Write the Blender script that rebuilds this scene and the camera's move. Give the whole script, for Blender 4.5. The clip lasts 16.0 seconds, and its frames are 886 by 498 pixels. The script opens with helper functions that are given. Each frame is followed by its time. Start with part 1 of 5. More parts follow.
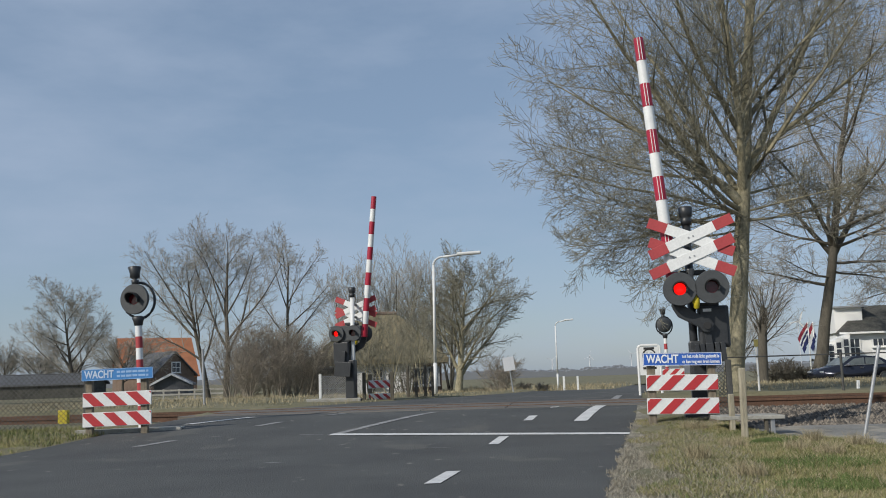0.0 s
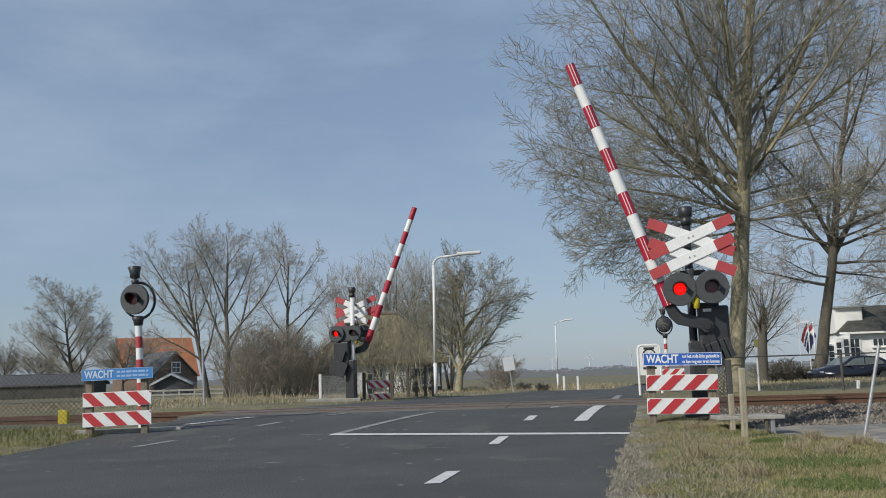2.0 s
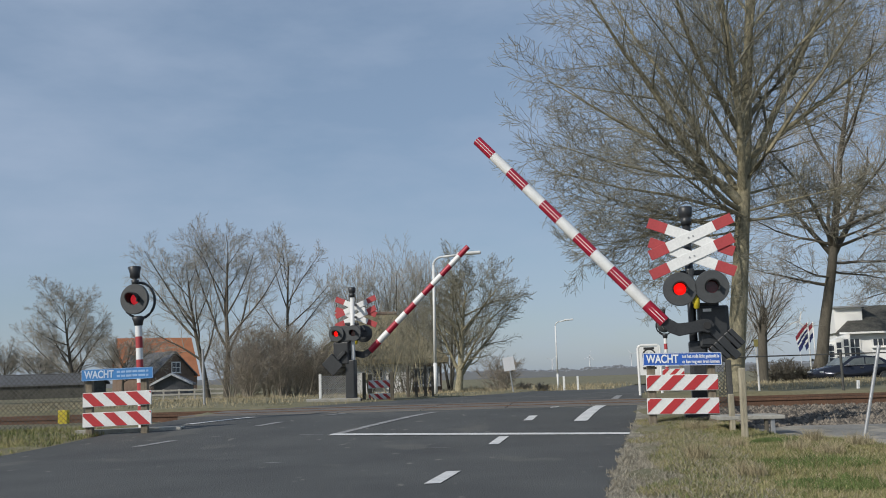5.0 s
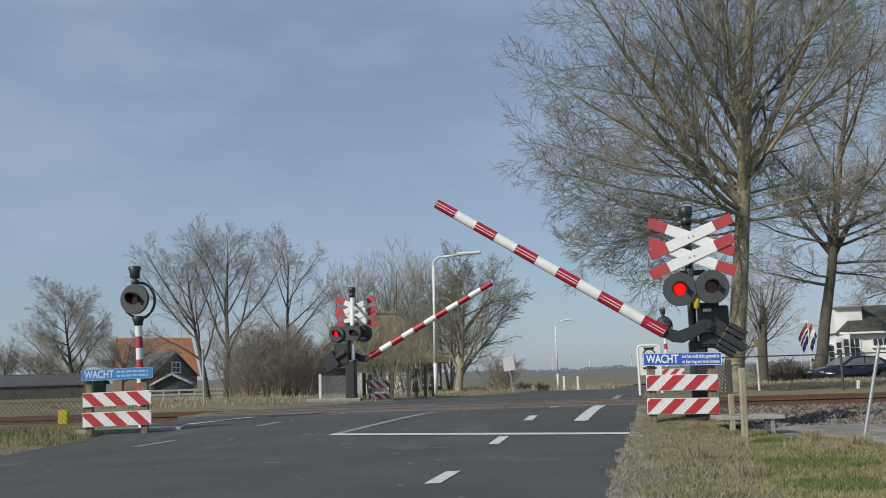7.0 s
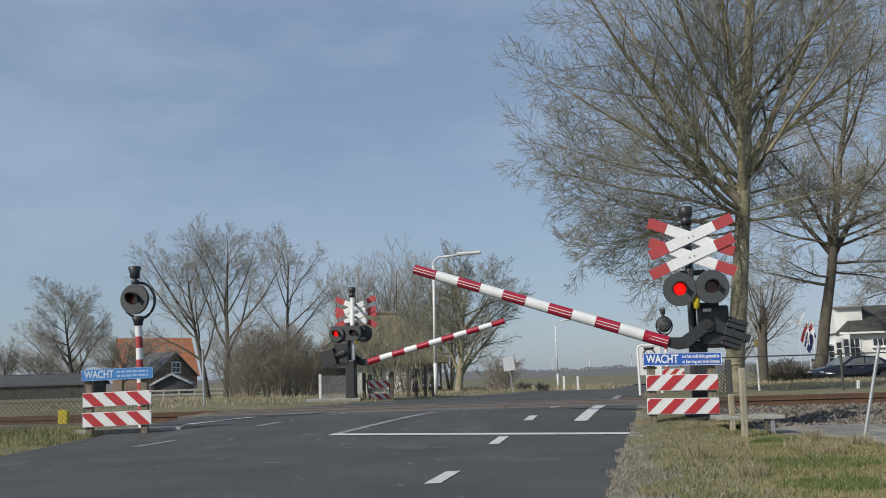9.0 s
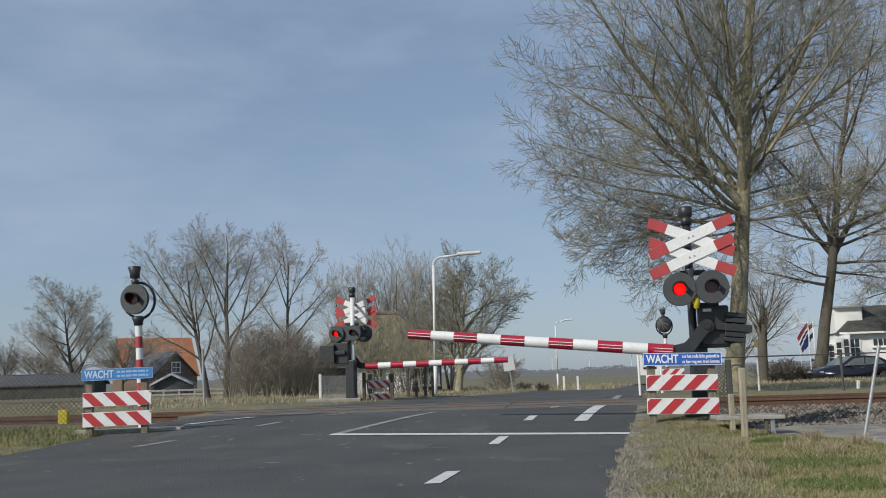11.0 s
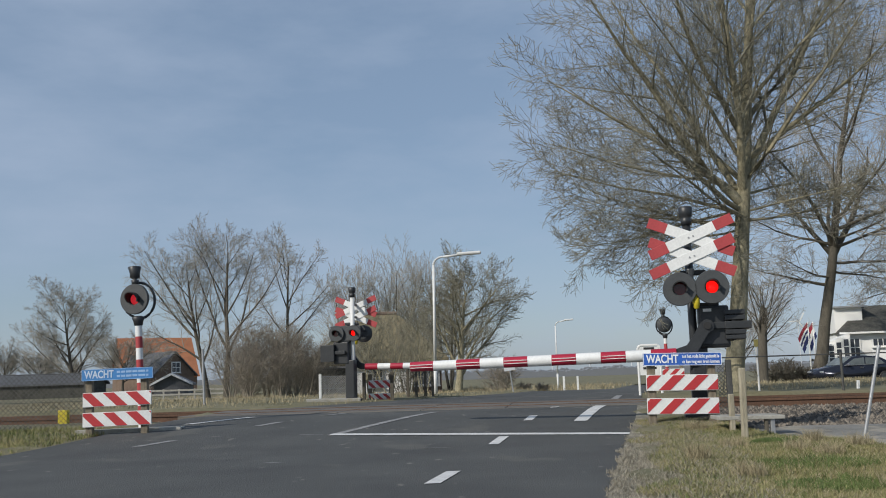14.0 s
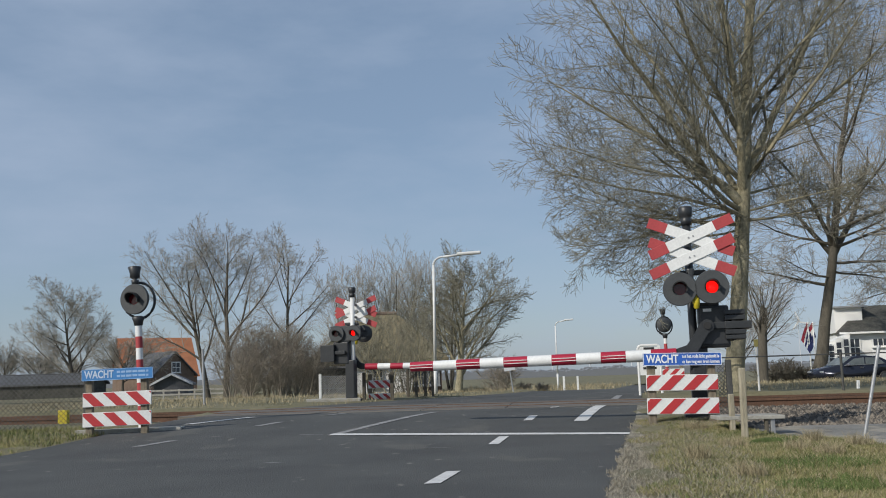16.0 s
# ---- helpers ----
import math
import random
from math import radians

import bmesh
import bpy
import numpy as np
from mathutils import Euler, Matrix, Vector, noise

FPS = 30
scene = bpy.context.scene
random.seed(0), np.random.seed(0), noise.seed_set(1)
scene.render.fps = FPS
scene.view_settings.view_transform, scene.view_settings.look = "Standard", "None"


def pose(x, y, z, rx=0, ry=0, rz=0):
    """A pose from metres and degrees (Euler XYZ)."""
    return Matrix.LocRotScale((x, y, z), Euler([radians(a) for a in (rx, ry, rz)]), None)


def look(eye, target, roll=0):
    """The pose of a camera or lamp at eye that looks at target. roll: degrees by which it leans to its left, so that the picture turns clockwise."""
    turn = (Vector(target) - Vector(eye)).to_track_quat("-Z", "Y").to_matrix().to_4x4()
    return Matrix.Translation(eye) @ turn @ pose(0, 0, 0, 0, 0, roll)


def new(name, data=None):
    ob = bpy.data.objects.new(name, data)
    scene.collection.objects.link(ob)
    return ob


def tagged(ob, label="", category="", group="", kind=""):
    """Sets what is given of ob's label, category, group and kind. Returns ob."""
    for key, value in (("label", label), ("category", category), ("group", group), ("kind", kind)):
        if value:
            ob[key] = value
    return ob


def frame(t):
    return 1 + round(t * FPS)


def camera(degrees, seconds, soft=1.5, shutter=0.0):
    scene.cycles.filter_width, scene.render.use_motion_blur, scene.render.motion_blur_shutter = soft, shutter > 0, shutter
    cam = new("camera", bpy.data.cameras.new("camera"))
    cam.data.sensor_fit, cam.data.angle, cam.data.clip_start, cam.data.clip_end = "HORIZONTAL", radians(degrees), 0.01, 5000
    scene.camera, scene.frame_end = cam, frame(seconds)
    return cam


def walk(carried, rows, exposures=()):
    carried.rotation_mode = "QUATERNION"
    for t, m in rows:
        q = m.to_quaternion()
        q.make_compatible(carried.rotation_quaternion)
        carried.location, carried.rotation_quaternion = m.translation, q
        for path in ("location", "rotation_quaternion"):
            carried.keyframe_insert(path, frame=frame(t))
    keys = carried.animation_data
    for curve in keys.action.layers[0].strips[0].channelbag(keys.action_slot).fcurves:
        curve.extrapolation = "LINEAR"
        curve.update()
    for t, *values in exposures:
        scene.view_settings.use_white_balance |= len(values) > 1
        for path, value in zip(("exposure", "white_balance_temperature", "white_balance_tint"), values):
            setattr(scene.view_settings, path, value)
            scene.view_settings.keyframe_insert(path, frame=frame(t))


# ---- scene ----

# ---- camera and its path ----
cam = camera(50, 16.0, soft=1.0)
EYE = (0.0, 0.0, 0.81)
AIM = (0.0, 10.0, 0.81 + 10.0 * math.tan(radians(7.63)))
walk(cam, [(0.0, look(EYE, AIM, -1.8)), (16.0, look(EYE, AIM, -1.8))])

# ---- light ----
SUN_ELEVATION, SUN_AZIMUTH = 34.0, 230.0   # degrees; azimuth clockwise from +y
scene.view_settings.exposure = 0.0
world = bpy.data.worlds.new("sky")
scene.world = world
world.use_nodes = True
wn, wl = world.node_tree.nodes, world.node_tree.links
wn.clear()
w_out = wn.new("ShaderNodeOutputWorld")
w_bg = wn.new("ShaderNodeBackground")
w_sky = wn.new("ShaderNodeTexSky")
w_sky.sky_type, w_sky.sun_disc = "NISHITA", False
w_sky.sun_elevation, w_sky.sun_rotation = radians(SUN_ELEVATION), radians(SUN_AZIMUTH)
w_sky.air_density, w_sky.dust_density, w_sky.ozone_density = 1.0, 0.8, 2.0
w_bg.inputs["Strength"].default_value = 0.116
# thin high cloud
w_co = wn.new("ShaderNodeTexCoord")
w_map = wn.new("ShaderNodeMapping")
w_map.inputs["Scale"].default_value = (2.2, 2.2, 6.5)
w_map.inputs["Rotation"].default_value = (0.0, radians(22), 0.0)
w_n = wn.new("ShaderNodeTexNoise")
w_n.inputs["Scale"].default_value, w_n.inputs["Detail"].default_value, w_n.inputs["Roughness"].default_value = 1.6, 7.0, 0.55
w_r = wn.new("ShaderNodeMapRange")
w_r.inputs["From Min"].default_value, w_r.inputs["From Max"].default_value = 0.40, 0.80
w_r.inputs["To Max"].default_value = 0.75
w_mix = wn.new("ShaderNodeMix")
w_mix.data_type = "RGBA"
w_mix.inputs["B"].default_value = (3.3, 4.05, 5.3, 1.0)
wl.new(w_co.outputs["Generated"], w_map.inputs["Vector"])
wl.new(w_map.outputs["Vector"], w_n.inputs["Vector"])
wl.new(w_n.outputs["Fac"], w_r.inputs["Value"])
wl.new(w_r.outputs["Result"], w_mix.inputs["Factor"])
# even haze
w_veil = wn.new("ShaderNodeMix")
w_veil.data_type = "RGBA"
w_veil.inputs["Factor"].default_value = 0.6
w_veil.inputs["B"].default_value = (2.15, 2.9, 4.0, 1.0)
wl.new(w_sky.outputs["Color"], w_veil.inputs["A"])
wl.new(w_veil.outputs["Result"], w_mix.inputs["A"])
wl.new(w_mix.outputs["Result"], w_bg.inputs["Color"])
wl.new(w_bg.outputs["Background"], w_out.inputs["Surface"])

sun = new("sun", bpy.data.lights.new("sun", "SUN"))
sun.data.energy, sun.data.angle, sun.data.color = 3.5, radians(1.0), (1.0, 0.94, 0.84)
_a, _e = radians(SUN_AZIMUTH), radians(SUN_ELEVATION)
sun.matrix_basis = look((math.sin(_a) * math.cos(_e) * 50, math.cos(_a) * math.cos(_e) * 50, math.sin(_e) * 50), (0, 0, 0))


# ---- materials ----
def mat(name, a, b=None, rough=0.7, metal=0.0, scale=6.0, bump=0.0, bscale=40.0, emit=0.0, island=0.0, stretch=None):
    """A surface between colours a and b by noise at two scales, with fine relief."""
    m = bpy.data.materials.new(name)
    m.use_nodes = True
    n, l = m.node_tree.nodes, m.node_tree.links
    p = n["Principled BSDF"]
    p.inputs["Roughness"].default_value, p.inputs["Metallic"].default_value = rough, metal
    if emit:
        p.inputs["Emission Color"].default_value = (*a, 1)
        p.inputs["Emission Strength"].default_value = emit
    b = b or tuple(c * 0.75 for c in a)
    co = n.new("ShaderNodeTexCoord")
    mp = n.new("ShaderNodeMapping")
    if stretch:
        mp.inputs["Scale"].default_value = stretch
    l.new(co.outputs["Object"], mp.inputs["Vector"])
    n1, n2 = n.new("ShaderNodeTexNoise"), n.new("ShaderNodeTexNoise")
    n1.inputs["Scale"].default_value, n1.inputs["Detail"].default_value = scale, 5.0
    n2.inputs["Scale"].default_value, n2.inputs["Detail"].default_value = bscale, 4.0
    for t in (n1, n2):
        l.new(mp.outputs["Vector"], t.inputs["Vector"])
    ad = n.new("ShaderNodeMath")
    ad.operation = "MULTIPLY_ADD"
    ad.inputs[1].default_value = 0.45
    l.new(n2.outputs["Fac"], ad.inputs[0])
    sc = n.new("ShaderNodeMath")
    sc.operation = "MULTIPLY"
    sc.inputs[1].default_value = 0.55
    l.new(n1.outputs["Fac"], sc.inputs[0])
    l.new(sc.outputs[0], ad.inputs[2])
    src = ad.outputs[0]
    if island:
        g = n.new("ShaderNodeNewGeometry")
        s2 = n.new("ShaderNodeMath")
        s2.operation = "MULTIPLY_ADD"
        s2.inputs[1].default_value = island
        l.new(g.outputs["Random Per Island"], s2.inputs[0])
        l.new(src, s2.inputs[2])
        s3 = n.new("ShaderNodeMath")
        s3.operation = "SUBTRACT"
        s3.inputs[1].default_value = island / 2
        l.new(s2.outputs[0], s3.inputs[0])
        src = s3.outputs[0]
    rp = n.new("ShaderNodeValToRGB")
    rp.color_ramp.elements[0].position, rp.color_ramp.elements[1].position = 0.33, 0.67
    rp.color_ramp.elements[0].color, rp.color_ramp.elements[1].color = (*b, 1), (*a, 1)
    l.new(src, rp.inputs["Fac"])
    l.new(rp.outputs["Color"], p.inputs["Base Color"])
    if bump:
        bu = n.new("ShaderNodeBump")
        bu.inputs["Strength"].default_value, bu.inputs["Distance"].default_value = bump, 0.02
        l.new(n2.outputs["Fac"], bu.inputs["Height"])
        l.new(bu.outputs["Normal"], p.inputs["Normal"])
    return m


M_ASPHALT = mat("asphalt", (0.088, 0.09, 0.087), (0.046, 0.048, 0.048), 0.88, scale=0.8, bump=0.6, bscale=70)


def flecks(m, scale, edge, colour):
    """Sparse flecks and scuffs over a surface; on the cottage wall, painted twig shadow."""
    n, l = m.node_tree.nodes, m.node_tree.links
    p = n["Principled BSDF"]
    src = p.inputs["Base Color"].links[0].from_socket
    co = n.new("ShaderNodeTexCoord")
    mp = n.new("ShaderNodeMapping")
    mp.inputs["Scale"].default_value = (1.0, 0.55, 1.0)
    t = n.new("ShaderNodeTexNoise")
    t.inputs["Scale"].default_value, t.inputs["Detail"].default_value = scale, 3.0
    r = n.new("ShaderNodeMapRange")
    r.inputs["From Min"].default_value, r.inputs["From Max"].default_value, r.inputs["To Max"].default_value = edge, edge + 0.06, 0.55
    mx = n.new("ShaderNodeMix")
    mx.data_type = "RGBA"
    mx.inputs["B"].default_value = (*colour, 1)
    l.new(co.outputs["Object"], mp.inputs["Vector"])
    l.new(mp.outputs["Vector"], t.inputs["Vector"])
    l.new(t.outputs["Fac"], r.inputs["Value"])
    l.new(r.outputs["Result"], mx.inputs["Factor"])
    l.new(src, mx.inputs["A"])
    l.new(mx.outputs["Result"], p.inputs["Base Color"])


flecks(M_ASPHALT, 6.0, 0.665, (0.24, 0.23, 0.2))
flecks(M_ASPHALT, 1.1, 0.6, (0.115, 0.112, 0.1))
M_SHOULDER = mat("gritty_shoulder", (0.26, 0.24, 0.19), (0.12, 0.11, 0.08), 0.95, scale=2.5, bump=0.7, bscale=35)
flecks(M_SHOULDER, 12.0, 0.55, (0.4, 0.37, 0.3))
M_CROSS = mat("crossing_deck", (0.17, 0.155, 0.135), (0.1, 0.09, 0.08), 0.9, scale=1.5, bump=0.4, bscale=50)
M_MARK = mat("road_paint", (0.72, 0.72, 0.70), (0.42, 0.42, 0.42), 0.7, scale=5, bump=0.2, bscale=60)
M_MARK_OLD = mat("worn_road_paint", (0.36, 0.36, 0.36), (0.13, 0.13, 0.13), 0.8, scale=7, bump=0.2, bscale=70)
M_GROUND = mat("dry_grass_ground", (0.21, 0.185, 0.11), (0.095, 0.095, 0.048), 0.95, scale=0.5, bump=0.6, bscale=9)
M_GRASS = mat("grass_blades", (0.33, 0.285, 0.14), (0.085, 0.125, 0.028), 0.85, scale=1.1, bscale=5, island=0.3)
M_GREEN = mat("green_grass_blades", (0.13, 0.175, 0.05), (0.06, 0.1, 0.025), 0.85, scale=1.0, bscale=5, island=0.3)
M_DEAD = mat("dead_thatch", (0.36, 0.33, 0.265), (0.17, 0.155, 0.12), 0.95, scale=1.5, bscale=6, island=0.4)
M_STRAW = mat("dry_straw", (0.42, 0.36, 0.23), (0.22, 0.185, 0.11), 0.9, scale=1.2, bscale=6, island=0.4)
M_BALLAST = mat("ballast_stones", (0.2, 0.172, 0.14), (0.07, 0.062, 0.053), 0.95, scale=3, bscale=14, island=0.6, bump=0.4)
M_RAIL = mat("rusty_rail", (0.15, 0.082, 0.05), (0.07, 0.04, 0.027), 0.85, scale=5, bscale=40)
M_SLEEPER = mat("sleeper_concrete", (0.2, 0.16, 0.12), (0.11, 0.09, 0.07), 0.95, scale=4)
M_BLACK = mat("black_enamel", (0.036, 0.039, 0.042), (0.02, 0.022, 0.025), 0.42, scale=5)
M_GREY_BOARD = mat("dark_grey_board", (0.06, 0.066, 0.07), (0.042, 0.046, 0.05), 0.6, scale=8)
M_HOOD = mat("matt_black", (0.022, 0.023, 0.024), (0.015, 0.015, 0.016), 0.7)
M_RED = mat("red_reflective", (0.41, 0.015, 0.042), (0.31, 0.012, 0.034), 0.4, scale=6)
M_RED_BOARD = mat("red_board_paint", (0.5, 0.045, 0.05), (0.4, 0.034, 0.04), 0.45, scale=6)
M_RED_DULL = mat("faded_red_paint", (0.43, 0.055, 0.06), (0.32, 0.04, 0.045), 0.6, scale=6)
M_WHITE = mat("white_reflective", (0.8, 0.81, 0.8), (0.66, 0.67, 0.66), 0.4, scale=5)
M_BLUE = mat("blue_sign", (0.035, 0.13, 0.5), (0.03, 0.11, 0.43), 0.45, scale=4)
M_BLUE_FADED = mat("faded_blue_sign", (0.06, 0.24, 0.55), (0.05, 0.2, 0.48), 0.5, scale=4)
M_TEXT = mat("sign_lettering", (0.85, 0.86, 0.86), (0.78, 0.8, 0.8), 0.5)
M_TEXT_WORN = mat("worn_white_lettering", (0.62, 0.7, 0.78), (0.45, 0.56, 0.7), 0.6, scale=9)
M_TEXT_SOFT = mat("faded_lettering", (0.33, 0.5, 0.72), (0.28, 0.44, 0.68), 0.5)
M_LIT = mat("lit_red_lens", (0.95, 0.008, 0.006), (0.6, 0.006, 0.005), 0.3, scale=30, bscale=60, emit=1.15)
M_LIT_SOFT = mat("lit_red_lens_aside", (0.75, 0.03, 0.045), (0.6, 0.02, 0.03), 0.3, emit=0.5)
M_UNLIT = mat("unlit_lens_red", (0.13, 0.008, 0.012), (0.06, 0.005, 0.007), 0.15)
M_YELLOW = mat("yellow_plastic", (0.62, 0.5, 0.03), (0.5, 0.4, 0.02), 0.5)
M_OCHRE = mat("dull_yellow_paint", (0.36, 0.32, 0.1), (0.24, 0.21, 0.07), 0.7)
M_GALV = mat("galvanised_steel", (0.42, 0.43, 0.44), (0.3, 0.31, 0.32), 0.5, 0.55, scale=9)
M_LAMP = mat("pale_lamp_paint", (0.72, 0.73, 0.72), (0.6, 0.61, 0.6), 0.5)
M_WOOD = mat("weathered_post", (0.26, 0.22, 0.16), (0.12, 0.1, 0.075), 0.9, scale=5, bump=0.5, bscale=30, stretch=(4, 4, 0.6))
M_PALEWOOD = mat("pale_weathered_wood", (0.44, 0.4, 0.3), (0.26, 0.23, 0.165), 0.9, scale=5, bump=0.5, bscale=30, stretch=(4, 4, 0.6))
M_CONC = mat("weathered_concrete", (0.42, 0.41, 0.37), (0.24, 0.23, 0.2), 0.9, scale=4, bump=0.4, bscale=30)
# cottage wall: shadows of twigs painted in as dark mottling and flecks
M_SHADED_WALL = mat("white_wall_twig_shade", (0.85, 0.84, 0.81), (0.45, 0.44, 0.42), 0.9, scale=7, bscale=22)
flecks(M_SHADED_WALL, 9.0, 0.56, (0.2, 0.19, 0.17))
M_PATH = mat("grey_paving", (0.27, 0.26, 0.235), (0.14, 0.137, 0.125), 0.92, scale=1.6, bump=0.6, bscale=26)
flecks(M_PATH, 2.2, 0.52, (0.36, 0.32, 0.25))
flecks(M_PATH, 9.0, 0.6, (0.12, 0.105, 0.08))
M_WIRE = mat("dark_wire", (0.1, 0.1, 0.095), (0.06, 0.06, 0.055), 0.7, 0.3)
M_BARK = mat("grey_green_bark", (0.43, 0.385, 0.26), (0.15, 0.137, 0.088), 0.95, scale=4.5, bump=1.0, bscale=26, stretch=(1, 1, 0.5))
M_BARK_DARK = mat("dark_bark", (0.13, 0.116, 0.09), (0.065, 0.058, 0.046), 0.95, scale=3, bump=0.8, bscale=22, stretch=(1, 1, 0.35))
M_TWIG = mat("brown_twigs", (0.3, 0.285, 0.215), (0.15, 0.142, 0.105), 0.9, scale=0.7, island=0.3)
# twigs of farther trees: air haze mixed into the colour, paler and greyer
M_TWIG_FAR = mat("haze_paled_twigs", (0.38, 0.355, 0.305), (0.23, 0.215, 0.185), 0.9, scale=0.4, island=0.3)
M_SHRUB = mat("grey_brown_shrub_twigs", (0.34, 0.3, 0.24), (0.19, 0.165, 0.135), 0.9, scale=0.6, island=0.3)
M_ORANGE = mat("orange_roof_tiles", (0.42, 0.17, 0.08), (0.28, 0.11, 0.055), 0.85, scale=0.8, bscale=4)
M_DARKROOF = mat("dark_roof_tiles", (0.11, 0.115, 0.125), (0.06, 0.063, 0.07), 0.7, scale=0.8, bscale=5)
M_THATCH = mat("mossy_grey_roof", (0.1, 0.098, 0.082), (0.028, 0.028, 0.026), 0.95, scale=1.6, bscale=7, bump=0.6)
M_THATCH_BROWN = mat("mossy_thatch", (0.25, 0.215, 0.125), (0.12, 0.1, 0.065), 0.95, scale=1.2, bscale=9, bump=0.5)
M_BRICK = mat("brown_brick", (0.2, 0.145, 0.11), (0.12, 0.085, 0.065), 0.9, scale=2, bscale=14)
M_PLASTER = mat("white_plaster", (0.82, 0.82, 0.8), (0.72, 0.72, 0.7), 0.8, scale=0.6)
M_PANE = mat("window_glass", (0.05, 0.06, 0.075), (0.03, 0.035, 0.045), 0.08, scale=1)
# lighter base colour stands in for sky reflection and light through the windows
M_CAR_GLASS = mat("grey_car_glass", (0.2, 0.23, 0.235), (0.08, 0.095, 0.1), 0.06, scale=1.2, bscale=4)
M_CAR = mat("dark_blue_car_paint", (0.03, 0.034, 0.05), (0.022, 0.026, 0.04), 0.2, 0.4)
M_CARGREY = mat("silver_car_paint", (0.3, 0.3, 0.34), (0.24, 0.24, 0.28), 0.25, 0.5)
M_TYRE = mat("tyre_rubber", (0.02, 0.02, 0.02), (0.012, 0.012, 0.012), 0.85)
M_FLAG_BLUE = mat("flag_blue", (0.025, 0.035, 0.14), (0.02, 0.03, 0.11), 0.8)
M_FLAG_RED = mat("flag_red", (0.34, 0.03, 0.05), (0.28, 0.03, 0.05), 0.8)
# distance haze is put into this flat blue-grey wood colour
M_FAR_WOOD = mat("haze_grey_far_wood", (0.2, 0.215, 0.235), (0.16, 0.17, 0.185), 1.0, scale=0.02, bscale=0.15)
M_FAR_WHITE = mat("far_white_paint", (0.6, 0.62, 0.65), (0.55, 0.57, 0.6), 0.7)


# ---- mesh helpers ----
def part(name, bm, material, parent=None, label="", m=None, smooth=False):
    me = bpy.data.meshes.new(name)
    bm.normal_update()
    bm.to_mesh(me)
    bm.free()
    me.materials.append(material)
    if smooth:
        me.shade_smooth()
    ob = new(name, me)
    if parent:
        ob.parent = parent
    if m is not None:
        ob.matrix_basis = m
    if label:
        tagged(ob, label)
    return ob


def thing(name, m, label, category, group="", kind=""):
    ob = new(name)
    ob.matrix_basis = m
    return tagged(ob, label, category, group, kind)


def box(bm, c, s, m=None, bevel=0.0):
    """A box round c with sizes s, turned by m, its edges rounded."""
    r = bmesh.ops.create_cube(bm, size=1.0, matrix=Matrix.Translation(c) @ (m or Matrix()) @ Matrix.Diagonal((*s, 1)))
    if bevel:
        es = list({e for v in r["verts"] for e in v.link_edges})
        bmesh.ops.bevel(bm, geom=es, offset=bevel, segments=2, affect="EDGES", profile=0.5)
    return bm


def rod(bm, a, b, r0, r1=None, n=10, cap=True):
    a, b = Vector(a), Vector(b)
    d = b - a
    m = Matrix.Translation((a + b) / 2) @ d.to_track_quat("Z", "Y").to_matrix().to_4x4()
    bmesh.ops.create_cone(bm, cap_ends=cap, segments=n, radius1=r0, radius2=r0 if r1 is None else r1, depth=d.length, matrix=m)
    return bm


def lathe(bm, profile, m=None, n=24):
    """Turn (radius, height) pairs about z."""
    rings = []
    for r, z in profile:
        rings.append([bm.verts.new((m or Matrix()) @ Vector((r * math.cos(2 * math.pi * i / n), r * math.sin(2 * math.pi * i / n), z))) for i in range(n)])
    for a, b in zip(rings, rings[1:]):
        for i in range(n):
            bm.faces.new((a[i], a[(i + 1) % n], b[(i + 1) % n], b[i]))
    return bm


def slab(bm, pts, y0, y1, m=None):
    """An outline in x, z given thickness from y0 to y1."""
    m = m or Matrix()
    f = [bm.verts.new(m @ Vector((x, y0, z))) for x, z in pts]
    g = [bm.verts.new(m @ Vector((x, y1, z))) for x, z in pts]
    bm.faces.new(f)
    bm.faces.new(g[::-1])
    for i in range(len(pts)):
        j = (i + 1) % len(pts)
        bm.faces.new((f[j], f[i], g[i], g[j]))
    bmesh.ops.recalc_face_normals(bm, faces=bm.faces[:])
    return bm


def BM():
    return bmesh.new()


def lettering(name, text, size, material, parent, m, width=None):
    """Raised lettering as a mesh; fitted to a width where one is given."""
    cu = bpy.data.curves.new(name, "FONT")
    cu.body, cu.size, cu.extrude, cu.align_x, cu.align_y = text, size, 0.002, "CENTER", "CENTER"
    cu.offset = size * 0.022
    tmp = new(name, cu)
    bpy.context.view_layer.update()
    me = bpy.data.meshes.new_from_object(tmp.evaluated_get(bpy.context.evaluated_depsgraph_get()))
    bpy.data.objects.remove(tmp)
    if width:
        xs = [v.co.x for v in me.vertices]
        k = width / (max(xs) - min(xs))
        for v in me.vertices:
            v.co.x *= k
    me.materials.clear()
    me.materials.append(material)
    ob = new(name, me)
    ob.parent = parent
    ob.matrix_basis = m
    return ob


def smooth01(t):
    t = max(0.0, min(1.0, t))
    return t * t * (3 - 2 * t)


def track_y(x):
    return 18.2 - 0.12 * x


def ground_z(x, y):
    """The land: level road, a low hump at the track, a low bank before the house, lower fields beyond."""
    q = y - track_y(x)
    rise = 0.27 * smooth01((x - 10) / 6) * smooth01((y - 30) / 14) * (1.0 - smooth01((y - 45.5) / 5.5))
    return 0.24 * smooth01((q + 8) / 6) - 0.5 * smooth01((q - 12) / 20) + rise


def road_right(y):
    return 1.1 + 0.21 * (y - 6.6) + 0.1 * smooth01((y - 10) / 4) + 0.07 * max(0.0, y - 24)


def road_left(y):
    w = 7.7 - 3.4 * smooth01((y - 19.5) / 11)
    return road_right(y) - w


def path_edge(y):
    """The verge's side of the paved path."""
    return 4.08 - 0.42 * smooth01((y - 9.2) / 2.0)


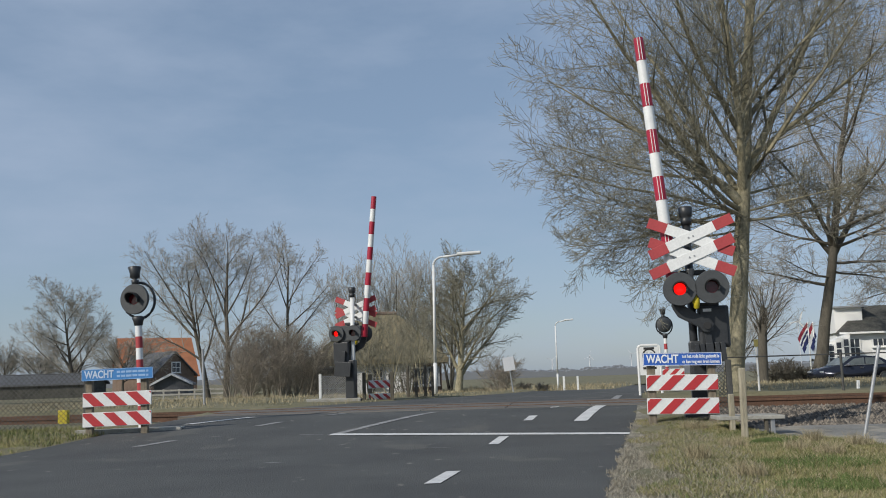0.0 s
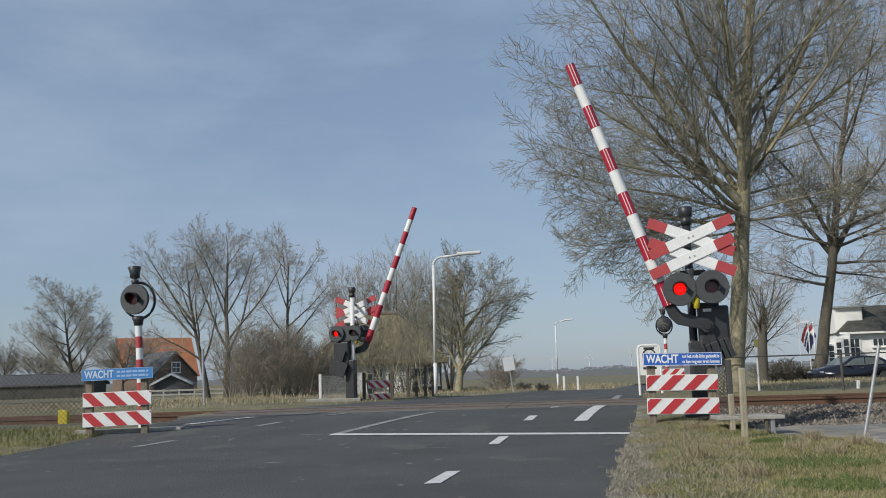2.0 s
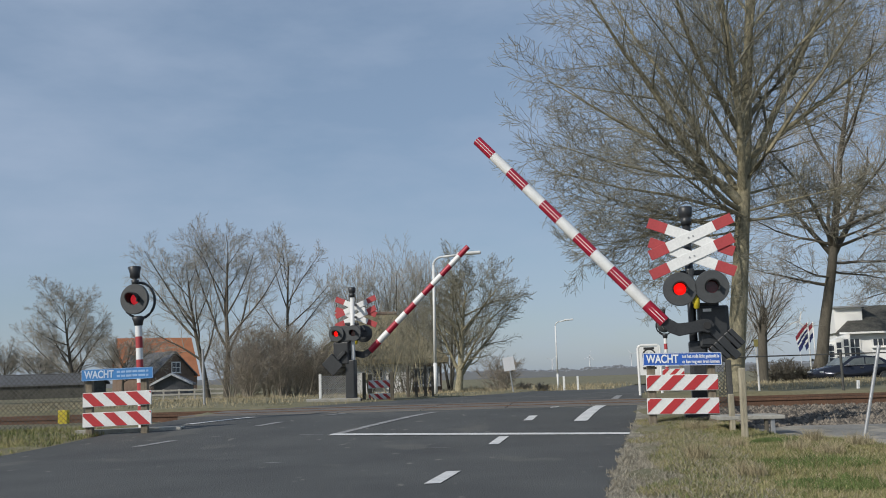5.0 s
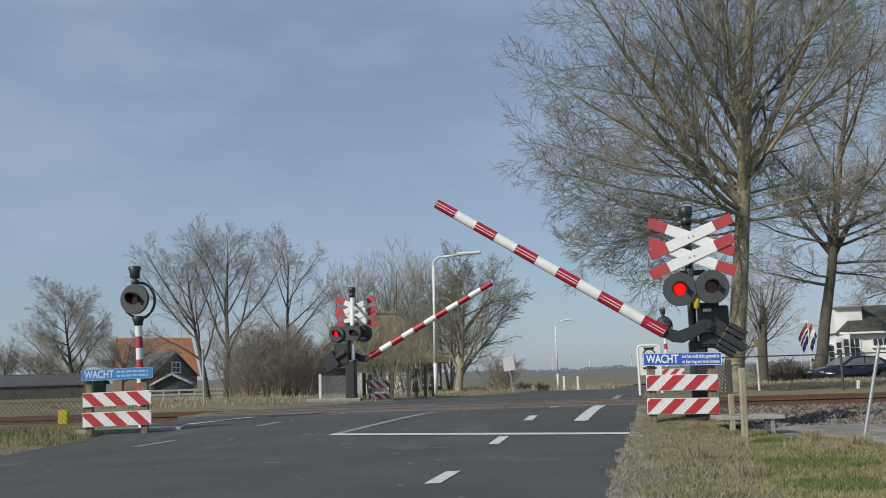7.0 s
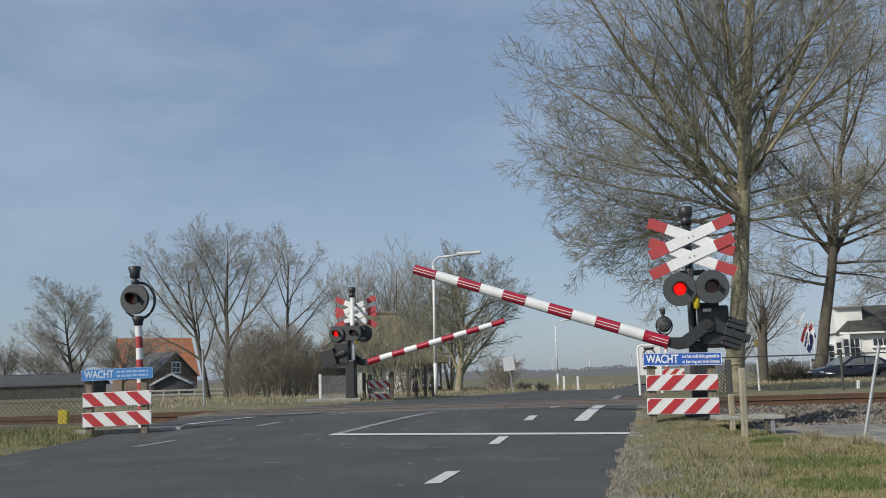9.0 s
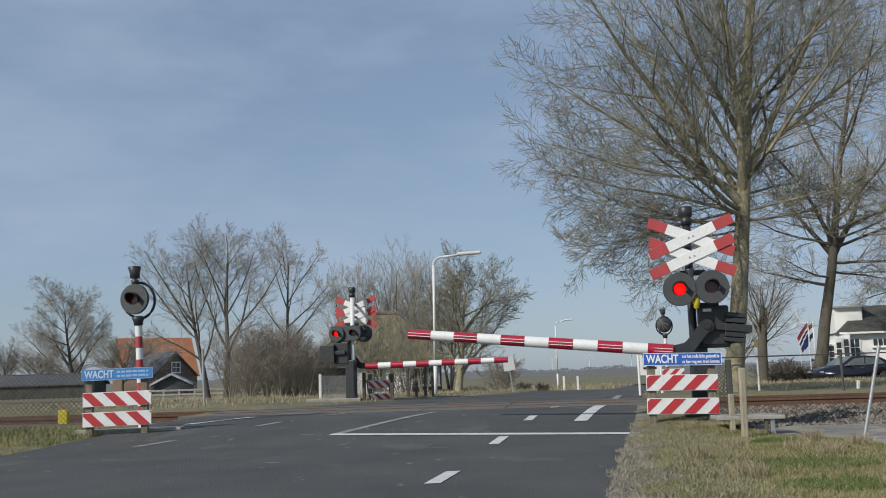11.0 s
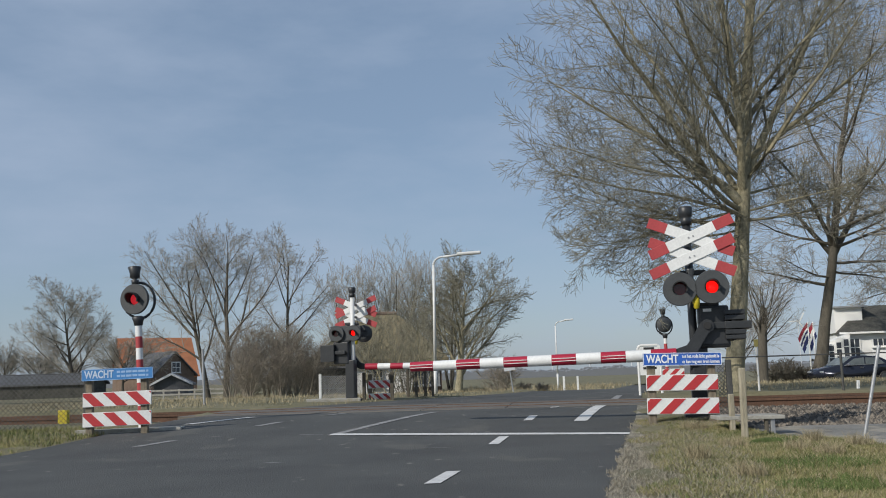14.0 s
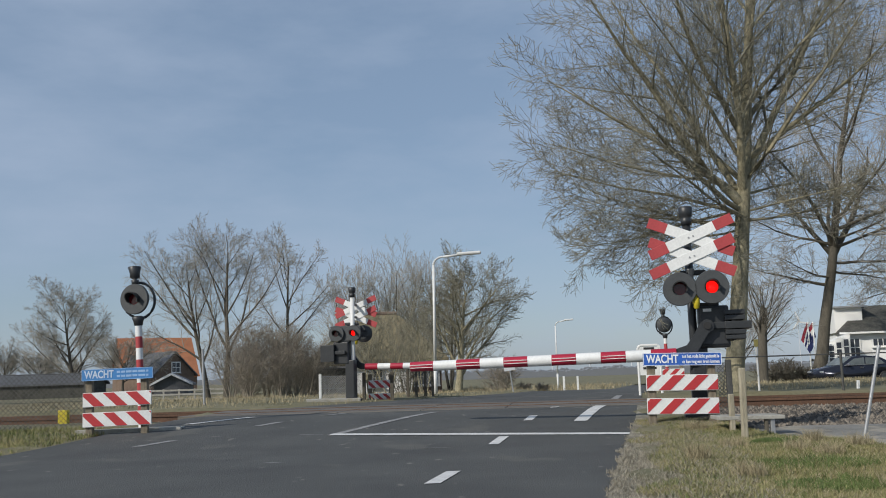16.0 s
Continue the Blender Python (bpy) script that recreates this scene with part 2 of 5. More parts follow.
def unevenness(x, y):
    """Small rises and hollows of the grass land off the road."""
    return 0.07 * noise.noise((x * 0.6, y * 0.6, 0)) + 0.03


def mesh_object(name, verts, faces, material, label="", category="", kind="", parent=None, smooth=False):
    me = bpy.data.meshes.new(name)
    me.from_pydata(verts, [], faces)
    me.materials.append(material)
    if smooth:
        me.shade_smooth()
    ob = new(name, me)
    if parent:
        ob.parent = parent
    return tagged(ob, label, category, "", kind)


def strip(name, material, ys, xa, xb, lift, n, label, kind="structure", category="road", parent=None):
    """A band of surface over the land between two side lines, with skirts."""
    verts, faces = [], []
    for y in ys:
        a, b = xa(y), xb(y)
        for i in range(n + 1):
            x = a + (b - a) * i / n
            verts.append((x, y, ground_z(x, y) + lift))
    k = n + 1
    for j in range(len(ys) - 1):
        for i in range(n):
            faces.append((j * k + i, j * k + i + 1, (j + 1) * k + i + 1, (j + 1) * k + i))
    return mesh_object(name, verts, faces, material, label, category, kind, parent, True)


def tubes(name, limbs, material, parent, label=""):
    """One mesh of tapering tubes; each limb is a list of (point, radius)."""
    verts, faces = [], []
    for pts in limbs:
        n = 14 if pts[0][1] > 0.2 else 8 if pts[0][1] > 0.08 else 5 if pts[0][1] > 0.02 else 3
        base = len(verts)
        for i, (p, r) in enumerate(pts):
            q = pts[min(i + 1, len(pts) - 1)][0] - pts[max(i - 1, 0)][0]
            u = q.orthogonal().normalized()
            w = q.cross(u).normalized()
            for k in range(n):
                a = 2 * math.pi * k / n
                v = p + u * (r * math.cos(a)) + w * (r * math.sin(a))
                verts.append((v.x, v.y, v.z))
        for i in range(len(pts) - 1):
            for k in range(n):
                a, b = base + i * n + k, base + i * n + (k + 1) % n
                faces.append((a, b, b + n, a + n))
    return mesh_object(name, verts, faces, material, label, "", "", parent, True)


# ---- land and road ----
def lines(a, b, step):
    return [a + (b - a) * i / max(1, int((b - a) / step)) for i in range(max(1, int((b - a) / step)) + 1)]


def build_ground():
    xs = [-3000, -900, -300, -120, -60, -40, -30, -24] + lines(-20, 30, 0.5) + [33, 38, 44, 52, 60] + [80, 150, 400, 1200, 3000]
    ys = [-40, -20, -8] + lines(-4, 28, 0.4) + lines(29, 60, 1.0) + [70, 90, 130, 220, 500, 1200, 3200]
    verts = []
    for y in ys:
        for x in xs:
            near = -6 < y < 40 and -20 < x < 30
            inside = road_left(y) - 0.15 < x < road_right(y) + 0.15 and y < 70
            h = 0.0 if inside or not near else unevenness(x, y)
            cut = 0.36 * (1 - smooth01((abs(y - track_y(x)) - 2.2) / 0.9)) if not road_left(y) - 0.4 < x < road_right(y) + 0.4 else 0.0
            z = ground_z(x, y) + (h if near else 0) - (0.05 if inside else 0) - cut
            q = y - track_y(x)
            if x > 3.7 and -5.6 < q < 0:
                z = min(z, ground_z(x, y) * (1 - smooth01((x - 3.7) / 0.5)) + (-0.13) * smooth01((q + 5.6) / 0.6) * smooth01((x - 3.7) / 0.5))
            if x > path_edge(y) - 0.1 and 6.8 < y < 12.9 and x < 14.5:
                z = min(z, -0.03)
            verts.append((x, y, z))
    k = len(xs)
    faces = [(j * k + i, j * k + i + 1, (j + 1) * k + i + 1, (j + 1) * k + i) for j in range(len(ys) - 1) for i in range(k - 1)]
    mesh_object("ground", verts, faces, M_GROUND, "dry winter grass land with green patches", "ground", "structure", None, True)


build_ground()
strip("road", M_ASPHALT, lines(-12, 75, 0.6), road_left, road_right, 0.0, 10, "dark worn asphalt road running over the track")


def mark(name, a, b, w, material, label):
    """A painted bar from a to b, w wide, laid over the road."""
    a, b = Vector(a), Vector(b)
    k = max(1, int((b - a).length / 0.4))
    side = Vector((1, 0)) * (w / 2)
    verts = []
    for i in range(k + 1):
        c = a + (b - a) * i / k
        for q in (c - side, c + side):
            verts.append((q.x, q.y, ground_z(q.x, q.y) + 0.006))
    faces = [(2 * i, 2 * i + 1, 2 * i + 3, 2 * i + 2) for i in range(k)]
    mesh_object(name, verts, faces, material, label, "road marking")


def road_marks():
    for a, b in (((-0.14, 7.4), (0.03, 8.3)), ((0.51, 11.12), (0.68, 11.9)), ((1.12, 13.62), (1.26, 14.26)), ((1.74, 15.9), (1.88, 16.5)), ((-0.8, 3.6), (-0.63, 4.5))):
        mark("lane_dash", a, b, 0.125, M_MARK, "worn white dash on the asphalt")
    for a, b in (((-3.97, 12.26), (-3.66, 12.82)), ((-2.83, 14.27), (-2.57, 14.75)), ((-1.96, 15.85), (-1.75, 16.25))):
        mark("lane_dash", a, b, 0.13, M_MARK_OLD, "worn white dash on the asphalt")
    mark("edge_mark", (1.82, 13.3), (2.58, 16.2), 0.19, M_MARK, "broad white edge mark before the track")
    mark("edge_mark", (-4.05, 14.95), (-3.24, 15.98), 0.16, M_MARK, "broad white edge mark before the track")
    mark("edge_line", (2.72, 16.5), (4.0, 22.4), 0.15, M_MARK_OLD, "faded white edge line over the crossing")
    mark("centre_line", (-1.5, 12.85), (-0.21, 15.7), 0.13, M_MARK_OLD, "faded solid centre line")
    for a, b in (((-0.33, 10.95), (-0.02, 10.86)), ((-1.85, 9.75), (-1.7, 9.7)), ((-1.98, 12.95), (-1.68, 12.87))):
        mark("paint_remnant", a, b, 0.09, M_MARK_OLD, "remnant of old paint on asphalt")


road_marks()
strip("road_shoulder", M_SHOULDER, lines(-6, 15.5, 0.4), lambda y: road_right(y) - 0.02, lambda y: road_right(y) + 0.36 + 0.2 * noise.noise((y * 0.9, 3, 0)), 0.012, 3, "gritty grey-brown shoulder beside the asphalt")


def stop_line():
    verts, faces = [], []
    a, b = Vector((-1.57, 12.82)), Vector((2.2, 11.705))
    d = (b - a).normalized()
    n = Vector((-d.y, d.x)) * 0.09
    for i in range(13):
        c = a + (b - a) * i / 12
        for s in (-1, 1):
            p = c + n * s
            verts.append((p.x, p.y, ground_z(p.x, p.y) + 0.008))
    faces = [(2 * i, 2 * i + 2, 2 * i + 3, 2 * i + 1) for i in range(12)]
    mesh_object("stop_line", verts, faces, M_MARK, "white stop line across the lane", "road marking")


stop_line()


# ---- railway ----
def railway():
    t = thing("railway_track", Matrix(), "rusty single railway track on grey ballast", "railway", kind="structure")
    d = Vector((1, -0.12, 0)).normalized()
    nrm = Vector((0.12, 1, 0)).normalized()
    c = Vector((0, 18.2, 0.07))
    for s in (-0.75, 0.75):
        bm = BM()
        o = c + nrm * s
        for w, z0, z1 in ((0.14, 0.02, 0.05), (0.025, 0.05, 0.15), (0.072, 0.15, 0.19)):
            pts = [(-w / 2, z0), (w / 2, z0), (w / 2, z1), (-w / 2, z1)]
            f, g = [], []
            for k in (-70, 90):
                ring = [bm.verts.new(o + d * k + nrm * x + Vector((0, 0, z))) for x, z in pts]
                (f if k < 0 else g).extend(ring)
            for i in range(4):
                j = (i + 1) % 4
                bm.faces.new((f[i], f[j], g[j], g[i]))
        part("rail", bm, M_RAIL, t)
    me = bpy.data.meshes.new("sleeper")
    bm = BM()
    box(bm, (0, 0, 0), (0.24, 2.5, 0.12), bevel=0.015)
    bm.to_mesh(me)
    bm.free()
    me.materials.append(M_SLEEPER)
    for k in range(-42, 50):
        x = k * 0.6
        if road_left(18) - 0.6 < x < road_right(18) + 0.6:
            continue
        ob = new("sleeper", me)
        ob.parent = t
        p = c + d * x
        ob.matrix_basis = pose(p.x, p.y, 0.05, 0, 0, -6.84)
    # ballast: stones heaped beside and between the rails
    rnd = random.Random(4)
    verts, faces = [], []
    for i in range(22000):
        x = rnd.uniform(3.6, 12.5) if i % 3 else rnd.uniform(-17, -4.6)
        q = rnd.uniform(-4.4, 2.0) if x > 0 else rnd.uniform(-2.7, 2.0)
        p = c + d * x + nrm * q
        h = 0.1 - 0.14 * max(0.0, abs(q) - 1.3) if x < 0 or q > -1.5 else 0.075 - 0.041 * (-1.5 - q)
        r = rnd.uniform(0.022, 0.05) if x < 0 else rnd.uniform(0.025, 0.065)
        base = len(verts)
        for vx, vy, vz in ((1, 0, 0), (-1, 0, 0), (0, 1, 0), (0, -1, 0), (0, 0, 1), (0, 0, -1)):
            k = r * rnd.uniform(0.7, 1.3)
            verts.append((p.x + vx * k, p.y + vy * k, h + vz * k * 0.8))
        for f in ((0, 2, 4), (2, 1, 4), (1, 3, 4), (3, 0, 4), (2, 0, 5), (1, 2, 5), (3, 1, 5), (0, 3, 5)):
            faces.append(tuple(base + j for j in f))
    mesh_object("ballast", verts, faces, M_BALLAST, "loose grey-brown ballast stones", "", "stuff", t)
    for x0, x1 in ((3.7, 60), (-60, -4.9)):
        vs = []
        for x in (x0, x1):
            for q, z in (((-3.1, -0.14), (-1.5, 0.08), (1.5, 0.08), (2.6, -0.1)) if x0 < 0 else ((-4.9, -0.06), (-1.7, 0.07), (1.5, 0.08), (2.6, -0.1))):
                p = c + d * x + nrm * q
                vs.append((p.x, p.y, z))
        mesh_object("ballast_bed", vs, [(i, i + 1, i + 5, i + 4) for i in range(3)], M_BALLAST, "", "", "", t)
    # deck panels between and beside the rails on the road
    xa, xb = road_left(18.2) - 0.55, road_right(18.2) + 0.45
    n = 6
    for q0, q1 in ((-1.75, -0.81), (-0.69, 0.69), (0.81, 1.75)):
        for i in range(n):
            bm = BM()
            x0, x1 = xa + (xb - xa) * i / n + 0.008, xa + (xb - xa) * (i + 1) / n - 0.008
            ctr = c + d * (x0 + x1) / 2 + nrm * (q0 + q1) / 2
            box(bm, (ctr.x, ctr.y, 0.19), (x1 - x0, q1 - q0, 0.12), pose(0, 0, 0, 0, 0, -6.84), 0.008)
            part("deck_panel", bm, M_CROSS, t)


railway()


# ---- warning lamps, signals and barriers ----
blink = []   # added blink shutters: (upper, lower, first lit time, period, lit time)


def lamp_head(parent, x, y, z, face, lit, first, period, length, r=0.24, turn=0.0):
    """A round dark board with a hooded lens; two half-round shutters, added to make it blink, cover the glow while the
    lens is dark.
    """
    m = pose(x, y, z, 0, 0, (0 if face < 0 else 180) + turn)
    k = r * 0.37
    bm = BM()
    prof = [(k, -0.02), (r * 0.97, -0.02), (r, -0.005), (r, 0.025), (r * 0.92, 0.05), (r * 0.6, 0.1), (0.002, 0.115)]
    lathe(bm, prof, pose(0, 0, 0, -90), 48)
    bmesh.ops.recalc_face_normals(bm, faces=bm.faces[:])
    board = part("lamp_head", bm, M_GREY_BOARD, parent, "round dark grey signal lamp board", m)
    bm = BM()
    for i in range(18):
        a0, a1 = radians(-30 + i * 240 / 18), radians(-30 + (i + 1) * 240 / 18)
        def at(a, rr, dd):
            return Vector((rr * math.cos(a), -dd, rr * math.sin(a)))
        out0 = 0.1 + 0.08 * math.sin(max(0, a0))
        out1 = 0.1 + 0.08 * math.sin(max(0, a1))
        v = [bm.verts.new(p) for p in (at(a0, k + 0.012, 0.02), at(a1, k + 0.012, 0.02), at(a1, k + 0.016, out1), at(a0, k + 0.016, out0),
                                      at(a0, k, 0.02), at(a1, k, 0.02), at(a1, k, out1), at(a0, k, out0))]
        for f in ((0, 1, 2, 3), (5, 4, 7, 6), (3, 2, 6, 7)):
            bm.faces.new([v[q] for q in f])
    part("hood", bm, M_HOOD, board, "matt black lens hood")
    bm = BM()
    lathe(bm, [(k * 1.0, 0.0), (k * 0.8, 0.012), (k * 0.45, 0.02), (0.001, 0.024)], pose(0, 0.035, 0, 90), 24)
    bmesh.ops.recalc_face_normals(bm, faces=bm.faces[:])
    part("lens", bm, lit, board, "glowing red signal lens", None, True)
    # shutters such a lamp lacks, added to imitate its light going off
    pair = []
    for s in (1, -1):
        bm = BM()
        pts = [(k * 1.04 * math.cos(radians(a)), s * k * 1.04 * math.sin(radians(a))) for a in range(0, 181, 12)]
        slab(bm, pts, -0.004, 0.004)
        pair.append(part("shutter", bm, M_UNLIT, board, "added half-round shutter imitating the unlit lens", pose(0, -0.004, 0)))
    blink.append((pair[0], pair[1], first, period, length, k))
    return board


def striped_bar(parent, name, length, radius, taper, bands, z0, z1, first_red=True):
    """The pole of a barrier along -x, in red and white bands, tapering to its tip."""
    L = length / bands
    for i in range(bands):
        a, b = i / bands, (i + 1) / bands
        bm = BM()
        rod(bm, (-0.42 - length * a, 0, z0 + (z1 - z0) * a), (-0.42 - length * b, 0, z0 + (z1 - z0) * b), radius + (taper - radius) * a, radius + (taper - radius) * b, 16, i in (0, bands - 1))
        red = (i % 2 == 0) == first_red
        pb = part("red_band" if red else "white_band", bm, M_RED if red else M_WHITE, parent, "", None, 0 < i < bands - 1)
        if red:
            bm = BM()
            for h in (0.018, -0.02):
                rod(bm, (-0.425 - length * a, -radius - 0.002, z0 + (z1 - z0) * a + h), (-0.415 - length * b, -taper - 0.002, z0 + (z1 - z0) * b + h), 0.005, 0.005, 5)
            part("thin_stripe", bm, M_WHITE, pb)


def crossing_signal(m, label, far):
    t = thing("crossing_signal", m, label, "railway signal", "level crossing signals")
    bm = BM()
    rod(bm, (0, 0, -0.1), (0, 0, 2.72), 0.055, n=16)
    part("mast", bm, M_LAMP if far else M_BLACK, t, "grey steel mast" if far else "black steel mast", None, True)
    bm = BM()
    lathe(bm, [(0.001, 2.64), (0.07, 2.64), (0.075, 2.72), (0.06, 2.735), (0.085, 2.76), (0.1, 2.88), (0.08, 2.895), (0.001, 2.9)], None, 20)
    part("bell", bm, M_BLACK, t, "black warning bell on the mast top", None, True)
    # double cross of four boards
    for z0, z1 in ((2.52, 2.44), (2.2, 2.12)):
        part("cross_bracket", box(BM(), (0.02, -0.19, (z0 + z1) / 2 - 0.01), (0.06, 0.38, 0.05), None, 0.008), M_BLACK, t)
    for cz in (2.422, 2.157):
        for s in (1, -1):
            ang = 22.5 * s
            y = -0.385 - (0.018 if s < 0 else 0.0)
            for a, b, mt, nm in ((-0.59, -0.335, M_RED_DULL, "red_end"), (-0.335, 0.335, M_WHITE, "white_board"), (0.335, 0.59, M_RED_DULL, "red_end")):
                bm = BM()
                box(bm, ((a + b) / 2, 0, 0), (b - a, 0.014, 0.142), None, 0.004)
                part(nm, bm, mt, t, "", pose(0.03, y, cz, 0, ang, 0))
            for bx in (-0.03, 0.03):
                part("bolt", rod(BM(), (bx + 0.03, y - 0.016, cz + bx * 0.3), (bx + 0.03, y, cz + bx * 0.3), 0.011, n=8), M_GALV, t)
    # crossbar and lamps
    bm = BM()
    box(bm, (0.04, -0.06, 1.97), (0.34, 0.1, 0.07), None, 0.015)
    box(bm, (0.0, -0.2, 1.97), (0.1, 0.4, 0.06), None, 0.015)
    box(bm, (-0.01, -0.38, 1.8), (0.5, 0.05, 0.08), None, 0.015)
    box(bm, (0.0, -0.38, 1.9), (0.07, 0.05, 0.2), None, 0.015)
    part("lamp_bracket", bm, M_BLACK, t)
    lamp_head(t, -0.155, -0.48, 1.725, -1, M_LIT, 0.32 if not far else 0.0, 0.662, 0.42 if not far else 0.0, 0.222)
    lamp_head(t, 0.255, -0.48, 1.735, -1, M_LIT, 0.075 if not far else 0.0, 0.662, 0.24 if not far else 0.0, 0.222)
    if far:
        lamp_head(t, 0.37, 0.2, 1.72, 1, M_LIT, 0.32, 0.662, 0.42, 0.2)
        lamp_head(t, -0.08, 0.2, 1.72, 1, M_LIT, 0.075, 0.662, 0.24, 0.2)
        bm = BM()
        box(bm, (0.145, 0.14, 1.72), (0.8, 0.035, 0.38), None, 0.012)
        part("lamp_backing", bm, M_GREY_BOARD, t, "wide dark lamp backing board")
    # yellow plug, drive housing, pedestal
    bm = BM()
    lathe(bm, [(0.001, 1.5), (0.035, 1.52), (0.05, 1.6), (0.05, 1.68), (0.03, 1.7), (0.001, 1.7)], pose(0.045, -0.42, -0.05), 14)
    part("yellow_cap", bm, M_YELLOW, t, "yellow plastic cap", None, True)
    bm = BM()
    box(bm, (0.27, 0, 1.23), (0.40, 0.34, 0.56), None, 0.03)
    box(bm, (0.27, -0.175, 1.23), (0.34, 0.02, 0.48), None, 0.008)
    box(bm, (0.2, 0, 1.53), (0.3, 0.3, 0.05), None, 0.01)
    hous = part("drive_housing", bm, M_BLACK, t, "black barrier drive housing")
    bm = BM()
    box(bm, (0.19, -0.19, 1.45), (0.11, 0.006, 0.04))
    part("plate", bm, M_WHITE, hous, "small white plate")
    bm = BM()
    box(bm, (0.05, 0.02, 0.55), (0.24, 0.26, 1.0), None, 0.025)
    box(bm, (0.05, 0.02, 0.03), (0.46, 0.46, 0.1), None, 0.02)
    box(bm, (0.05, -0.12, 0.75), (0.18, 0.03, 0.36), None, 0.01)
    part("pedestal", bm, M_BLACK, t)
    # turning arm with its pole and weights, about the pivot
    arm = new("barrier_arm")
    arm.parent = t
    PZ = 1.24
    arm.matrix_basis = pose(0.175, -0.1, PZ)
    bm = BM()
    for y in (-0.16,):
        slab(bm, [(0.09, 0.0), (0.06, 0.07), (-0.02, 0.09), (-0.1, 0.03), (-0.18, -0.12), (-0.28, -0.25), (-0.44, -0.3), (-0.44, -0.43), (-0.27, -0.42), (-0.15, -0.36), (-0.05, -0.2), (0.02, -0.09), (0.08, -0.06)], y - 0.035, y + 0.035)
    bmesh.ops.bevel(bm, geom=bm.edges[:], offset=0.008, segments=2, affect="EDGES")
    part("elbow", bm, M_BLACK, arm, "black cranked arm")
    bm = BM()
    rod(bm, (0, -0.22, 0), (0, 0.32, 0), 0.05, n=16)
    part("axle", bm, M_HOOD, arm)
    for y in (-0.13, 0.33):
        part("weight_lever", box(BM(), (0.22, y, 0.0), (0.5, 0.03, 0.09), None, 0.008), M_BLACK, arm)
    for wx, wz, ww, hh in ((0.36, 0.17, 0.26, 0.062), (0.36, 0.098, 0.26, 0.062), (0.4, 0.0, 0.34, 0.1), (0.36, -0.092, 0.26, 0.062), (0.36, -0.16, 0.26, 0.055)):
        part("counterweight", box(BM(), (wx, 0.1, wz), (ww, 0.52, hh), None, 0.008), M_BLACK, arm)
    part("weight_clamp", box(BM(), (0.34, 0.1, 0), (0.05, 0.48, 0.4), None, 0.008), M_HOOD, arm)
    if far:
        part("weight_cover", box(BM(), (0.42, 0.375, -0.01), (0.36, 0.02, 0.42), None, 0.008), M_BLACK, arm, "black cover plate over the weights")
    pole = new("barrier_pole")
    pole.parent = arm
    pole.matrix_basis = pose(0, -0.16, 0)
    striped_bar(pole, "pole", 3.65, 0.082, 0.068, 11, -0.365, -0.42)
    return t, arm, PZ


near_signal, near_arm, ARM_Z = crossing_signal(pose(3.36, 12.95, 0.128, 0, 0, -12), "black crossing signal with red lamps and striped barrier", False)
far_signal, far_arm, _z = crossing_signal(pose(-2.36, 24.2, 0.24, 0, 0, 168), "grey mast crossing signal with striped barrier across the track", True)


def lamp_post(m, label, lit, first, period, length, lean, turn):
    t = thing("warning_lamp_post", m @ pose(0, 0, 0, 0, lean, 0), label, "railway signal", "warning lamp posts")
    k = 0
    edges = [-0.1] + [0.17 + 0.175 * i for i in range(9)]
    for a, b in zip(edges, edges[1:]):
        bm = BM()
        rod(bm, (0, 0, a), (0, 0, b), 0.052, n=16, cap=False)
        part("white_band" if k % 2 == 0 else "red_band", bm, M_WHITE if k % 2 == 0 else M_RED_DULL, t, "", None, True)
        k += 1
    top = edges[-1]
    bm = BM()
    lathe(bm, [(0.05, top - 0.01), (0.065, top), (0.075, top + 0.06), (0.1, top + 0.12), (0.06, top + 0.14)], None, 18)
    part("collar", bm, M_BLACK, t, "", None, True)
    pts = [(0.0 + 0.25 * math.sin(a), 0.1 + top + 0.28 - 0.28 * math.cos(a)) for a in [math.pi * i / 14 for i in range(15)]]
    tubes("hoop", [[(Vector((x, 0.05, z)), 0.0225) for x, z in pts]], M_BLACK, t, "curved black carrying hoop")
    tubes("hoop", [[(Vector((0.0, 0.03, top + 0.1)), 0.02), (Vector((-0.12, 0.03, top + 0.16)), 0.02), (Vector((-0.19, 0.02, top + 0.23)), 0.02)]], M_BLACK, t, "short black fork arm")
    if not length:
        tubes("hoop", [[(Vector((-x, 0.05, z)), 0.0225) for x, z in pts]], M_BLACK, t, "curved black carrying hoop")
    lamp_head(t, -0.03, -0.06, top + 0.4, -1, lit, first, period, length, 0.235, turn)
    bm = BM()
    lathe(bm, [(0.001, top + 0.62), (0.05, top + 0.62), (0.06, top + 0.7), (0.03, top + 0.71), (0.075, top + 0.74), (0.075, top + 0.8), (0.1, top + 0.9), (0.09, top + 0.91), (0.001, top + 0.88)], pose(-0.03, 0, 0), 20)
    part("bell", bm, M_BLACK, t, "black bell with a flared horn", None, True)
    return t


lamp_post(pose(-4.64, 14.6, 0.165, 0, 0, 0), "red and white banded post with one red lamp and bell", M_LIT_SOFT, 0.16, 0.643, 0.37, -2.6, -12)


